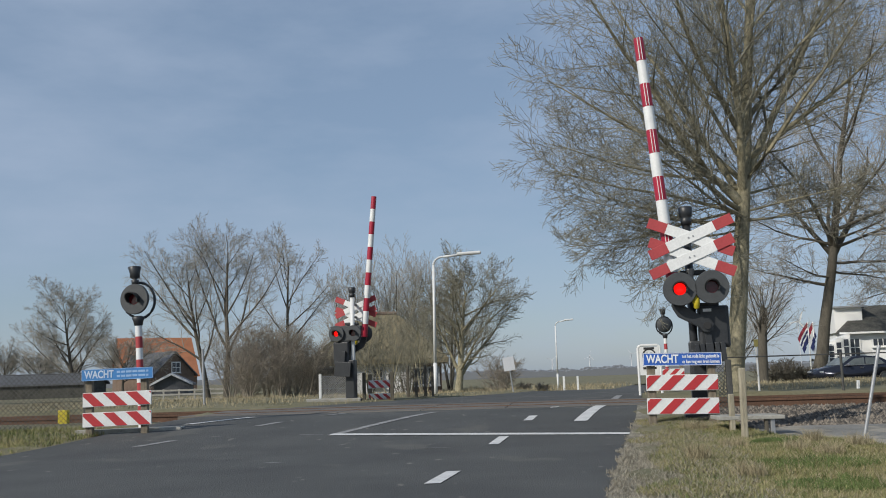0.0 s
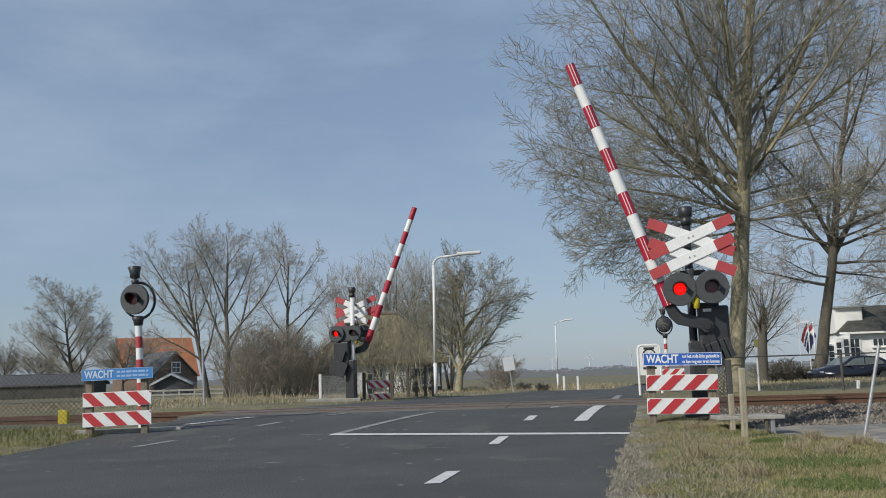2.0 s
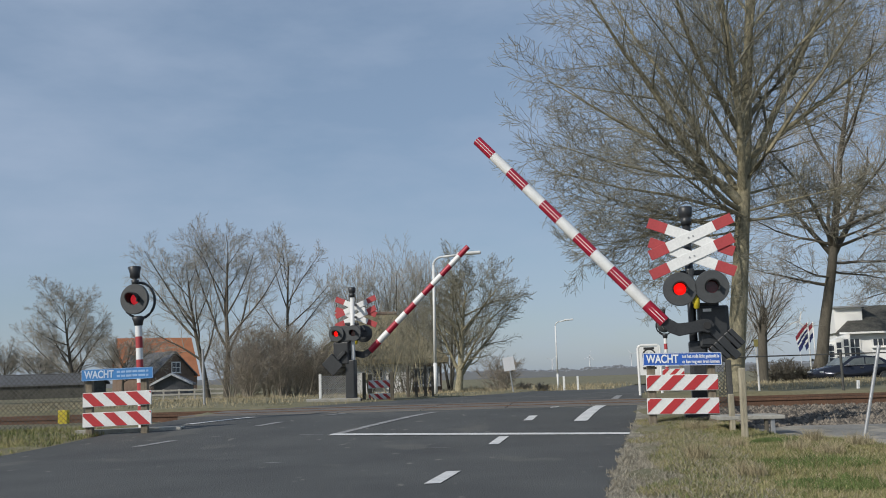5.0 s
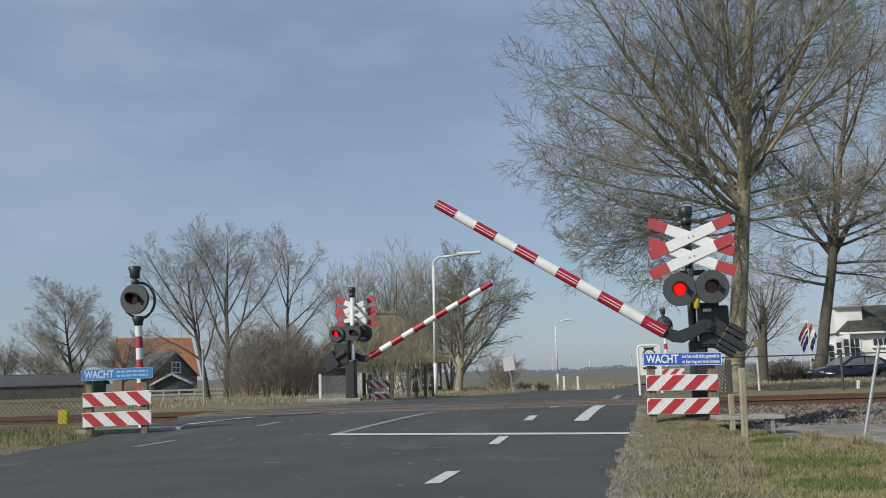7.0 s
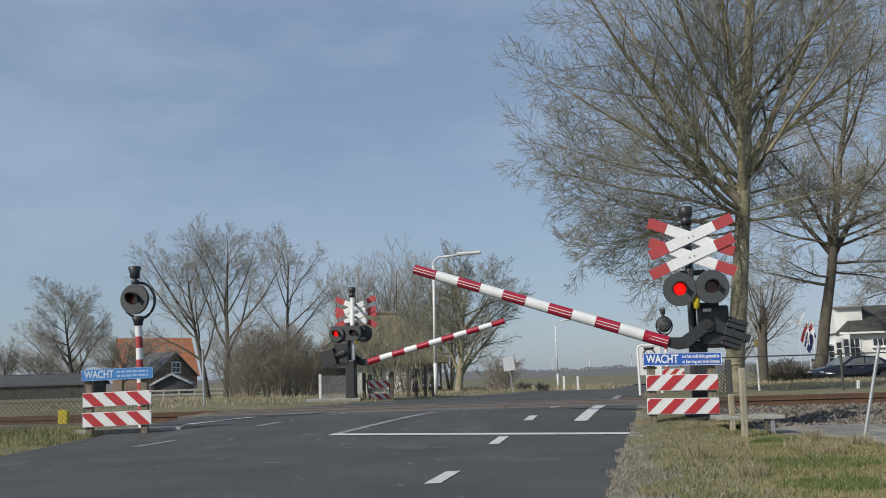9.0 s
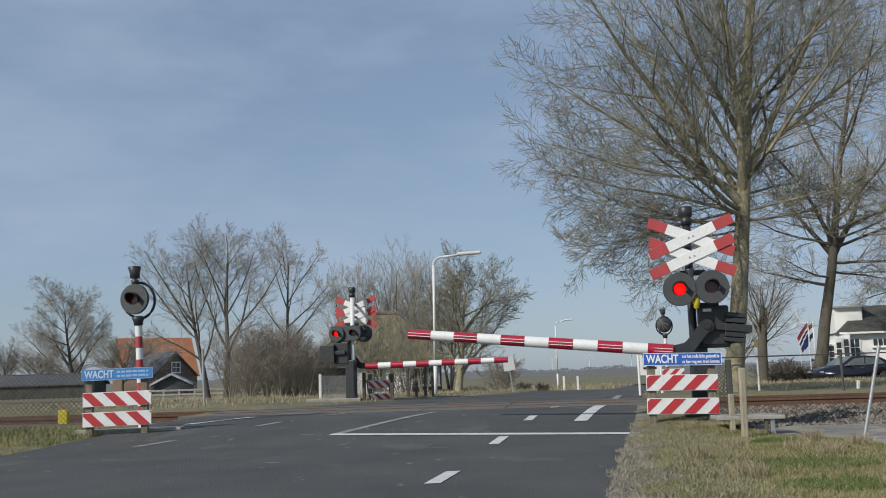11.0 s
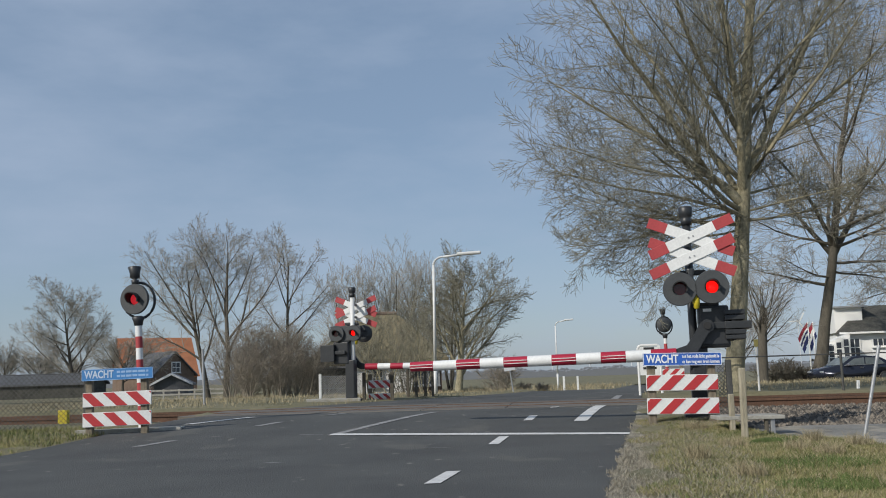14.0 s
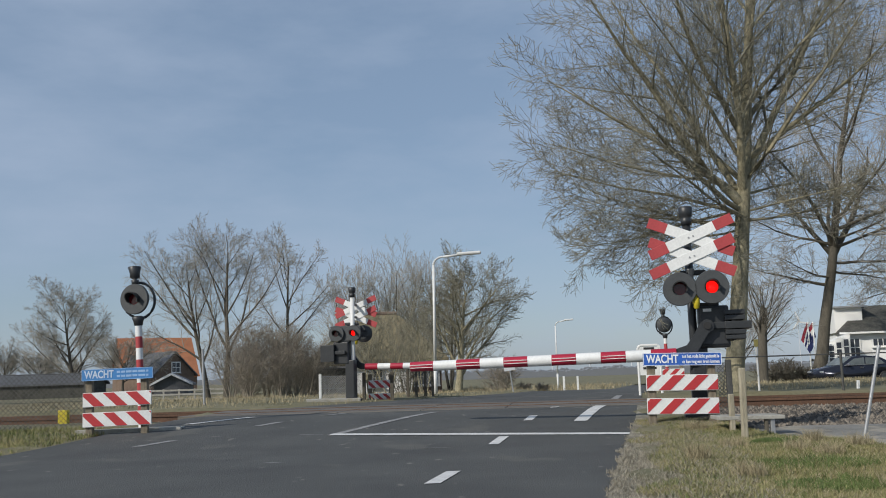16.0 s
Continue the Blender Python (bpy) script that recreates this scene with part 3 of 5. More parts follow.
def chevron_boards(m, label, mirror, text_mat, sign_mat, readable, wide, h0, gap, sign_dz, lean=0.0, signed=True):
    """Two posts carrying a blue WACHT sign and two red and white boards."""
    t = thing("warning_board_stand", m @ pose(0, 0, 0, 0, lean, 0), label, "warning boards", "warning board stands")
    for x in (-wide * 0.42, wide * (0.385 if mirror else 0.42)):
        bm = BM()
        box(bm, (x, 0.05, (h0 + 0.65) / 2 - 0.1), (0.1, 0.1, h0 + 0.75), None, 0.012)
        part("post", bm, M_WOOD, t, "weathered wooden post")
    for z in (h0, h0 + gap):
        h = 0.205
        bm = BM()
        box(bm, (0, -0.015, z), (wide, 0.03, h), None, 0.004)
        board = part("board", bm, M_WHITE, t, "board with slanting red and white stripes")
        n, w = 3, wide / 6.2
        for i in range(-2, 4):
            x0 = -wide / 2 + i * wide / 3.0 + wide * (0.16 if mirror else 0.167)
            s = -h * 0.95 if mirror else h * 0.95
            pts = [(x0, -h / 2 + 0.008), (x0 + w, -h / 2 + 0.008), (x0 + w + s, h / 2 - 0.008), (x0 + s, h / 2 - 0.008)]
            # clip to the board's ends
            poly = pts
            for lim, sg in ((-wide / 2 + 0.006, 1), (wide / 2 - 0.006, -1)):
                out = []
                for (ax, az), (bx, bz) in zip(poly, poly[1:] + poly[:1]):
                    ia, ib = (ax - lim) * sg >= 0, (bx - lim) * sg >= 0
                    if ia:
                        out.append((ax, az))
                    if ia != ib:
                        k = (lim - ax) / (bx - ax)
                        out.append((lim, az + (bz - az) * k))
                poly = out
                if len(poly) < 3:
                    break
            if len(poly) >= 3:
                bm = BM()
                slab(bm, [(a, z + b) for a, b in poly], -0.0345, -0.03)
                part("stripe", bm, M_RED_BOARD, board)
    if not signed:
        return t
    sw = wide + (0.045 if readable else 0.0)
    zs = h0 + gap + sign_dz
    bm = BM()
    box(bm, (0.01, -0.03, zs), (sw + 0.04, 0.03, 0.165), None, 0.005)
    sign = part("sign", bm, sign_mat, t, "blue sign with white lettering")
    bm = BM()
    w2, h2 = (sw + 0.03) / 2, 0.077
    for c, s in (((0.01, 0), (2 * w2, 0.006)),):
        for dz in (-h2, h2):
            box(bm, (0.01, -0.047, zs + dz), (2 * w2, 0.004, 0.006))
        for dx in (-w2, w2):
            box(bm, (0.01 + dx, -0.047, zs), (0.006, 0.004, 2 * h2))
    part("rim", bm, text_mat, sign)
    lettering("word", "WACHT", 0.15, M_TEXT if readable else M_TEXT_WORN, sign, pose(-sw * 0.255, -0.048, zs, 90), sw * 0.43)
    if readable:
        lettering("word", "tot het rode licht gedoofd is", 0.062, text_mat, sign, pose(sw * 0.255, -0.048, zs + 0.034, 90), sw * 0.49)
        lettering("word", "er kan nog een trein komen", 0.062, text_mat, sign, pose(sw * 0.255, -0.048, zs - 0.034, 90), sw * 0.49)
    else:
        for dz in (0.03, -0.03):
            bm = BM()
            x = 0.0
            for k, w in enumerate((0.048, 0.056, 0.078, 0.07, 0.1, 0.03)):
                box(bm, (x + 0.005 + w / 2, -0.047, zs + dz), (w, 0.004, 0.03))
                x += w + 0.014
            part("line_of_writing", bm, text_mat, sign)
    return t


chevron_boards(pose(3.025, 12.42, 0.09, 0, 0, -4), "blue WACHT sign over two striped boards beside the road", False, M_TEXT, M_BLUE, True, 0.915, 0.245, 0.30, 0.30, 1.0)
chevron_boards(pose(-4.77, 13.9, 0.135, 0, 0, 2), "faded blue WACHT sign over two striped boards beside the fence", True, M_TEXT_SOFT, M_BLUE_FADED, False, 0.98, 0.215, 0.285, 0.355, -0.9)


# ---- bare trees ----
def grow(rnd, p, d, length, r, levels, spec, out, depth=0):
    """A limb that bends as it grows and bears side limbs. spec, level by level: (side limbs, first bearing, spread, length ratio, wobble, rise)."""
    count, start, spread, ratio, wob, rise = spec[depth][:6]
    taper, thick = spec[depth][6:8] if len(spec[depth]) > 6 else (0.75, 0.5)
    low = spec[depth][8] if len(spec[depth]) > 8 else 1.0
    segs = 11 if depth == 0 else 8 if depth == 1 else 2 if depth + 1 >= levels else 5 if depth == 2 else 3
    wob, rise = wob * (7 if depth == 0 else 5) / segs * 1.25, rise * 5 / segs
    pts = [(p.copy(), r)]
    dirs = [d.copy()]
    for i in range(segs):
        d = (d + Vector((rnd.gauss(0, wob), rnd.gauss(0, wob), rnd.gauss(0, wob) + rise))).normalized()
        p = p + d * (length / segs)
        pts.append((p.copy(), r * (1 - taper * (i + 1) / segs)))
        dirs.append(d.copy())
    out[min(depth, len(out) - 1)].append(pts)
    if depth + 1 >= levels:
        return
    for k in range(count):
        t = start + (1 - start) * ((k + rnd.random()) / count) ** low
        f = t * segs
        i = min(int(f), segs - 1)
        q = pts[i][0].lerp(pts[i + 1][0], f - i)
        dd = dirs[i + 1]
        side = dd.orthogonal().normalized()
        side.rotate(Matrix.Rotation(k * 2.4 + rnd.uniform(-0.6, 0.6), 3, dd))
        ang = radians(spread * rnd.uniform(0.65, 1.25))
        nd = (dd * math.cos(ang) + side * math.sin(ang)).normalized()
        ln = length * ratio * (1.15 - 0.55 * t) * rnd.uniform(0.7, 1.2)
        rr = max(r * (1 - taper * t) * thick, 0.004 if depth > 1 else 0.008)
        grow(rnd, q, nd, ln, rr, levels, spec, out, depth + 1)


def tree(m, seed, height, r, spec, levels, label, bark, twig, stems=1, fan=0.0, tilt=(0, 0), min_r=0.0, name="tree", low_limbs=()):
    t = thing(name, m, label, "tree" if name == "tree" else "shrub")
    rnd = random.Random(seed)
    out = [[] for _ in range(levels)]
    for s in range(stems):
        a = s * 2.4 + rnd.uniform(-0.4, 0.4)
        k = fan * rnd.uniform(0.3, 1.0) if stems > 1 else 0
        d = Vector((math.cos(a) * k + tilt[0], math.sin(a) * k + tilt[1], 1)).normalized()
        b = Vector((math.cos(a), math.sin(a), 0)) * (0.25 * k * height * 0.2 if stems > 1 else 0) + Vector((0, 0, -0.15))
        grow(rnd, b, d, height * rnd.uniform(0.82, 1.0), r, levels, spec, out)
    for h, az, el, ln, thick in low_limbs:
        d = Vector((math.cos(radians(az)) * math.cos(radians(el)), math.sin(radians(az)) * math.cos(radians(el)), math.sin(radians(el))))
        p0 = min((q for q, _r in out[0][0]), key=lambda q: abs(q.z - h))
        grow(rnd, Vector((p0.x, p0.y, h)) - d * 0.1, d, ln, r * thick, levels, spec, out, 1)
    if min_r:
        out = [[[(p, max(q, min_r)) for p, q in pts] for pts in lv] for lv in out]
    if stems == 1:
        foot, q = out[0][0][0], out[0][0][1]
        out[0][0][0] = (foot[0], foot[1] * 1.25)
        out[0][0].insert(1, (foot[0].lerp(q[0], 0.3), foot[1] * 1.1))
    for pts in out[0]:
        tubes("trunk" if stems == 1 else "stem", [pts], bark, t, "")
    if len(out) > 2 and stems == 1:
        for pts in out[1]:
            tubes("limb", [pts], bark, t, "")
    tubes("crown", [pts for lv in out[2 if len(out) > 2 and stems == 1 else 1:] for pts in lv], twig, t, "")
    return t


SPEC_BIG = [(13, 0.42, 36, 0.43, 0.03, 0.012, 0.78, 0.42), (15, 0.14, 40, 0.44, 0.075, 0.03, 0.86, 0.42), (9, 0.12, 37, 0.5, 0.09, 0.012, 0.85, 0.5), (5, 0.12, 34, 0.66, 0.1, 0.02), (0, 0, 0, 0, 0.08, 0.02)]
SPEC_TALL = [(9, 0.34, 38, 0.58, 0.05, 0.015, 0.85, 0.6), (13, 0.18, 38, 0.46, 0.09, 0.02, 0.85, 0.5), (8, 0.12, 36, 0.5, 0.1, -0.012), (4, 0.12, 34, 0.6, 0.1, -0.012), (0, 0, 0, 0, 0.08, 0.0)]
SPEC_LEAN = [(11, 0.3, 38, 0.62, 0.05, 0.02, 0.8, 0.62), (11, 0.25, 34, 0.44, 0.08, 0.04, 0.85, 0.5), (6, 0.12, 32, 0.52, 0.09, 0.025), (4, 0.12, 30, 0.6, 0.1, 0.015), (0, 0, 0, 0, 0.08, 0.0)]
SPEC_MID = [(10, 0.34, 36, 0.56, 0.035, 0.02, 0.8, 0.62), (10, 0.25, 32, 0.44, 0.08, 0.045, 0.85, 0.5), (6, 0.12, 30, 0.52, 0.09, 0.025), (3, 0.12, 30, 0.6, 0.1, 0.015), (0, 0, 0, 0, 0.08, 0.0)]
SPEC_ROUND = [(11, 0.45, 46, 1.6, 0.03, 0.012, 0.35, 0.55), (13, 0.16, 38, 0.42, 0.07, 0.035), (6, 0.1, 34, 0.5, 0.08, 0.025), (4, 0.1, 32, 0.58, 0.1, 0.01), (0, 0, 0, 0, 0.08, 0.0)]
SPEC_FAN = [(14, 0.45, 50, 2.2, 0.03, 0.012, 0.3, 0.5), (13, 0.16, 38, 0.42, 0.08, 0.035, 0.85, 0.5), (7, 0.12, 34, 0.5, 0.09, 0.02), (4, 0.12, 32, 0.6, 0.1, 0.01), (0, 0, 0, 0, 0.08, 0.0)]
SPEC_DOME = [(18, 0.16, 48, 0.74, 0.05, 0.01, 0.85, 0.6), (13, 0.18, 38, 0.44, 0.08, 0.035, 0.85, 0.5), (7, 0.12, 34, 0.52, 0.09, 0.02), (4, 0.12, 32, 0.6, 0.1, 0.01), (0, 0, 0, 0, 0.08, 0.0)]
SPEC_BUSH = [(11, 0.12, 36, 0.42, 0.06, 0.015), (6, 0.1, 34, 0.55, 0.09, 0.015), (4, 0.1, 32, 0.6, 0.1, 0.01), (0, 0, 0, 0, 0.08, 0.01)]
SPEC_SHOOTS = [(12, 0.12, 30, 0.44, 0.04, 0.03, 0.8, 0.5), (7, 0.15, 26, 0.5, 0.06, 0.04), (3, 0.15, 24, 0.6, 0.07, 0.03), (0, 0, 0, 0, 0.06, 0.02)]
SPEC_POLLARD = [(26, 0.5, 36, 0.95, 0.03, 0.0, 0.3, 0.16), (10, 0.1, 30, 0.36, 0.07, 0.03), (5, 0.1, 32, 0.5, 0.1, 0.0), (0, 0, 0, 0, 0.1, 0.0)]


def plant(x, y, *rest, turn=0, **more):
    """A tree or shrub rooted on the land."""
    return tree(pose(x, y, ground_z(x, y), 0, 0, turn), *rest, **more)


# height on the trunk, azimuth, rise, length, thickness against the trunk
BIG_LIMBS = ((4.15, 192, 46, 6.0, 0.55), (4.2, 150, 60, 6.4, 0.42), (4.35, 255, 66, 6.8, 0.5), (4.9, 15, 62, 6.4, 0.46), (5.2, 340, 28, 4.8, 0.36),
             (4.0, 202, 27, 5.0, 0.34), (3.9, 168, 15, 4.7, 0.24), (3.85, 222, 10, 4.4, 0.22), (4.3, 178, 33, 5.3, 0.36), (3.7, 188, 2, 4.3, 0.18),
             (4.7, 120, 46, 4.8, 0.32), (4.6, 305, 42, 4.8, 0.3), (4.1, 60, 35, 4.2, 0.26), (5.6, 200, 54, 5.0, 0.36), (6.0, 40, 50, 5.2, 0.36),
             (3.8, 350, 8, 2.6, 0.16), (4.4, 25, 14, 3.0, 0.18), (3.75, 205, -14, 3.6, 0.16), (4.0, 172, -8, 3.9, 0.18), (3.5, 230, -16, 3.2, 0.14),
             (3.6, 150, -12, 3.4, 0.14), (4.5, 195, 14, 4.8, 0.22), (4.0, 320, -6, 2.6, 0.14), (5.0, 215, 38, 4.8, 0.28))
plant(6.2, 21.0, 11, 13.5, 0.215, SPEC_BIG, 5, "large bare tree with grey-green bark beyond the track", M_BARK, M_TWIG, min_r=0.0045, tilt=(0.115, 0.0), low_limbs=BIG_LIMBS)
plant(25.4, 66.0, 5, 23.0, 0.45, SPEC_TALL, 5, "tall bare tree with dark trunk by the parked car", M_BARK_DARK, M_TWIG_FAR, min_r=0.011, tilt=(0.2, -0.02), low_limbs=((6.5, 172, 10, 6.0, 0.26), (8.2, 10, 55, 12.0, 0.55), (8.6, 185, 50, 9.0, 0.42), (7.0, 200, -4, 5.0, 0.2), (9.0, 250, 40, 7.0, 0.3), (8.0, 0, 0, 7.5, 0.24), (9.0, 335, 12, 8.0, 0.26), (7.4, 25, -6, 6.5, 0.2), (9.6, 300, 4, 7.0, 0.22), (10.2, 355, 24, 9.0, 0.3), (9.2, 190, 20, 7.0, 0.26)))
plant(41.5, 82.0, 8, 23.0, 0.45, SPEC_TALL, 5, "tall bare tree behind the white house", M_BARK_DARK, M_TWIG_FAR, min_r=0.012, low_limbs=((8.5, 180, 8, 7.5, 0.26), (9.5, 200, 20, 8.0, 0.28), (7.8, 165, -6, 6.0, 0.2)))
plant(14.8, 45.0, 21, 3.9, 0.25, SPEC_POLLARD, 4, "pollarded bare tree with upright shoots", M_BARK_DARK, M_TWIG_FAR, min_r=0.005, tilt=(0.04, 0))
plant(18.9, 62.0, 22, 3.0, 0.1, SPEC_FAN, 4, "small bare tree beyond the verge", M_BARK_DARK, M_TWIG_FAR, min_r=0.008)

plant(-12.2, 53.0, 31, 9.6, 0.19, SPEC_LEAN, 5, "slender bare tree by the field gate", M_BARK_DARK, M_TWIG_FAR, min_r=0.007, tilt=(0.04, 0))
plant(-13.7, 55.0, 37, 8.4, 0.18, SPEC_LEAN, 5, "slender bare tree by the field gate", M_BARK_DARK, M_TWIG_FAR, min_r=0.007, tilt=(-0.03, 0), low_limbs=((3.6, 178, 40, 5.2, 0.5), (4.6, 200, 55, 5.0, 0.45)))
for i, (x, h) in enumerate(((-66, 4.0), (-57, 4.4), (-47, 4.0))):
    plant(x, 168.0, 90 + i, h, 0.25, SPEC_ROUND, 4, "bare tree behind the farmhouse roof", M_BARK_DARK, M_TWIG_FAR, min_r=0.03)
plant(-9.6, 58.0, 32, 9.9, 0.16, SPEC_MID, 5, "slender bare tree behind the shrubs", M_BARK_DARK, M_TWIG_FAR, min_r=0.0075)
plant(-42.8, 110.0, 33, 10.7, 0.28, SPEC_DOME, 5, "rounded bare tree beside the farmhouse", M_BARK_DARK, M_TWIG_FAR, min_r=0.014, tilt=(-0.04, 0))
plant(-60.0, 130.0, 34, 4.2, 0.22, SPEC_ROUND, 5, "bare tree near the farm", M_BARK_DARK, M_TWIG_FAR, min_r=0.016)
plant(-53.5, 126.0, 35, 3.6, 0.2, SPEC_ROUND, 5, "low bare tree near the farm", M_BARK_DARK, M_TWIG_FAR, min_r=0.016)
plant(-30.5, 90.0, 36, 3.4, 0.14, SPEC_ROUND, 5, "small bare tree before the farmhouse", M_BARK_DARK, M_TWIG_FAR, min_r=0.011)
plant(0.38, 36.0, 41, 4.65, 0.16, SPEC_DOME, 5, "spreading bare tree beside the street lamp", M_BARK, M_TWIG, min_r=0.005, tilt=(0.1, 0))
for i, (x, y, h) in enumerate(((-3.1, 52, 4.4), (-1.25, 50, 5.0), (-4.3, 53, 4.6), (-2.2, 54, 5.0))):
    plant(x, y, 42 + i, h, 0.045, SPEC_SHOOTS, 4, "many-stemmed bare tree before the cottage", M_BARK, M_TWIG, stems=3, fan=0.45, min_r=0.007)
for i, (x, y, h) in enumerate(((-6.4, 51, 1.7), (-2.5, 52, 1.5))):
    plant(x, y, 62 + i, h, 0.018, SPEC_BUSH, 3, "thin dark bare shrub before the cottage wall", M_BARK_DARK, M_BARK_DARK, stems=6, fan=0.6, min_r=0.006, name="shrub")
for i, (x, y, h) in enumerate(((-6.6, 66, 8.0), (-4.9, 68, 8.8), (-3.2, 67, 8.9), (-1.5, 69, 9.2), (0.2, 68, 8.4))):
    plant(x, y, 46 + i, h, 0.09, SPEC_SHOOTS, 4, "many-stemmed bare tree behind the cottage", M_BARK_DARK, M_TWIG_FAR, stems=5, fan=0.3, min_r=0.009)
for i, (x, y, h) in enumerate(((-10.1, 45, 3.3), (-9.3, 44.5, 3.7), (-8.6, 46, 3.9), (-7.9, 44.5, 3.4), (-7.2, 45.5, 3.2), (-6.5, 44.5, 3.0), (-9.9, 47, 2.6), (-8.2, 47.5, 3.8), (-5.8, 46, 2.6), (-7.4, 43, 2.3), (-8.9, 43, 2.4))):
    plant(x, y, 50 + i, h, 0.035, SPEC_BUSH, 4, "dense grey-brown bare shrub", M_SHRUB, M_SHRUB, stems=6, fan=0.3, min_r=0.0055, name="shrub")
for i, (x, y, h) in enumerate(((18.6, 55, 1.5), (19.7, 55.5, 1.5), (20.8, 56, 1.2))):
    plant(x, y, 70 + i, h, 0.03, SPEC_BUSH, 3, "low dark bare shrub by the far verge", M_BARK_DARK, M_BARK_DARK, stems=12, fan=0.9, min_r=0.011, name="shrub")
for i, (x, y, h) in enumerate(((3.0, 38, 0.55), (3.8, 38.5, 0.5), (1.9, 34.5, 1.5))):
    plant(x, y, 80 + i, h, 0.015, SPEC_BUSH, 3, "low brown withered shrub in the verge", M_SHRUB, M_SHRUB, stems=14, fan=0.8, min_r=0.005, name="shrub")


# ---- street lamps ----
def street_lamp(m, h, arm, label):
    t = thing("street_lamp", m, label, "street lamp", "street lamps")
    bm = BM()
    rod(bm, (0, 0, -0.1), (0, 0, 1.0), 0.065, n=14)
    rod(bm, (0, 0, 1.0), (0, 0, h - 0.3), 0.05, 0.04, n=14)
    pts = [(0.3 - 0.3 * math.cos(a), h - 0.3 + 0.26 * math.sin(a)) for a in [math.pi / 2 * i / 6 for i in range(7)]] + [(arm * 0.6, h + 0.02)]
    for (x0, z0), (x1, z1) in zip(pts, pts[1:]):
        rod(bm, (x0, 0, z0), (x1, 0, z1), 0.035, n=10)
    part("pole", bm, M_LAMP, t, "", None, True)
    bm = BM()
    box(bm, (arm * 0.78, 0, h + 0.06), (arm * 0.54, 0.2, 0.1), pose(0, 0, 0, 0, -3, 0), 0.04)
    part("lantern", bm, M_LAMP, t, "flat pale lantern")
    return t


street_lamp(pose(-0.37, 30, 0.22, 0, 0.7, 0), 4.4, 1.45, "pale grey street lamp beside the bare shrubs")
street_lamp(pose(6.92, 60, -0.26), 4.3, 1.1, "pale grey street lamp by the far road")


# ---- buildings ----
def gable_house(m, w, dpt, eave, ridge, wall, roof, label, windows=(), over=0.35, name="house", barge=None):
    """Gable towards -y; the ridge runs along y."""
    t = thing(name, m, label, "house")
    bm = BM()
    slab(bm, [(-w / 2, -0.3), (w / 2, -0.3), (w / 2, eave), (0, ridge), (-w / 2, eave)], 0, dpt)
    wl_ = part("wall", bm, wall, t)
    for s in (-1, 1):
        bm = BM()
        k = (ridge - eave) / (w / 2)
        slab(bm, [(0, ridge + 0.02), (s * (w / 2 + over), eave - k * over + 0.02), (s * (w / 2 + over), eave - k * over + 0.2), (0, ridge + 0.2)], -over, dpt + over)
        part("roof", bm, roof, t)
        if barge:
            bm = BM()
            slab(bm, [(0, ridge + 0.02), (s * (w / 2 + over), eave - k * over + 0.02), (s * (w / 2 + over), eave - k * over + 0.24), (0, ridge + 0.26)], -over - 0.08, -over - 0.01)
            part("bargeboard", bm, barge, t, "white bargeboard")
    for x, z, a, b in windows:
        window(t, x, -0.03, z, a, b)
    return t


def window(t, x, y, z, w, h, panes=(2, 2), frame_mat=None):
    f = frame_mat or M_PLASTER
    wf = part("window", box(BM(), (x, y, z), (w + 0.16, 0.08, h + 0.16)), f, t, "white window frame")
    pw, ph = w / panes[0], h / panes[1]
    for i in range(panes[0]):
        for j in range(panes[1]):
            part("pane", box(BM(), (x - w / 2 + pw * (i + 0.5), y - 0.035, z - h / 2 + ph * (j + 0.5)), (pw - 0.07, 0.02, ph - 0.07)), M_PANE, wf, "dark reflecting glass")
    part("sill", box(BM(), (x, y - 0.08, z - h / 2 - 0.1), (w + 0.24, 0.16, 0.06)), f, wf)


gable_house(pose(-51.5, 150, -0.26, 0, 0, -62), 11, 11, 2.6, 8.4, M_BRICK, M_ORANGE, "farmhouse with a broad orange tiled roof")
gable_house(pose(-33.6, 118, -0.26, 0, 0, 48), 5.6, 9, 2.4, 5.0, M_BRICK, M_DARKROOF, "brick house with dark tiled roof and white gable window", ((0.2, 3.2, 1.1, 1.2),))
gable_house(pose(-39.5, 108, -0.26, 0, 0, 90), 6, 26, 1.5, 2.55, M_THATCH, M_DARKROOF, "long low barn with a dark roof", name="barn")
gable_house(pose(-27.3, 95, -0.26, 0, 0, 10), 3.4, 4, 1.15, 2.0, M_DARKROOF, M_DARKROOF, "low dark shed with pale gable edge", name="shed", barge=M_FAR_WHITE)


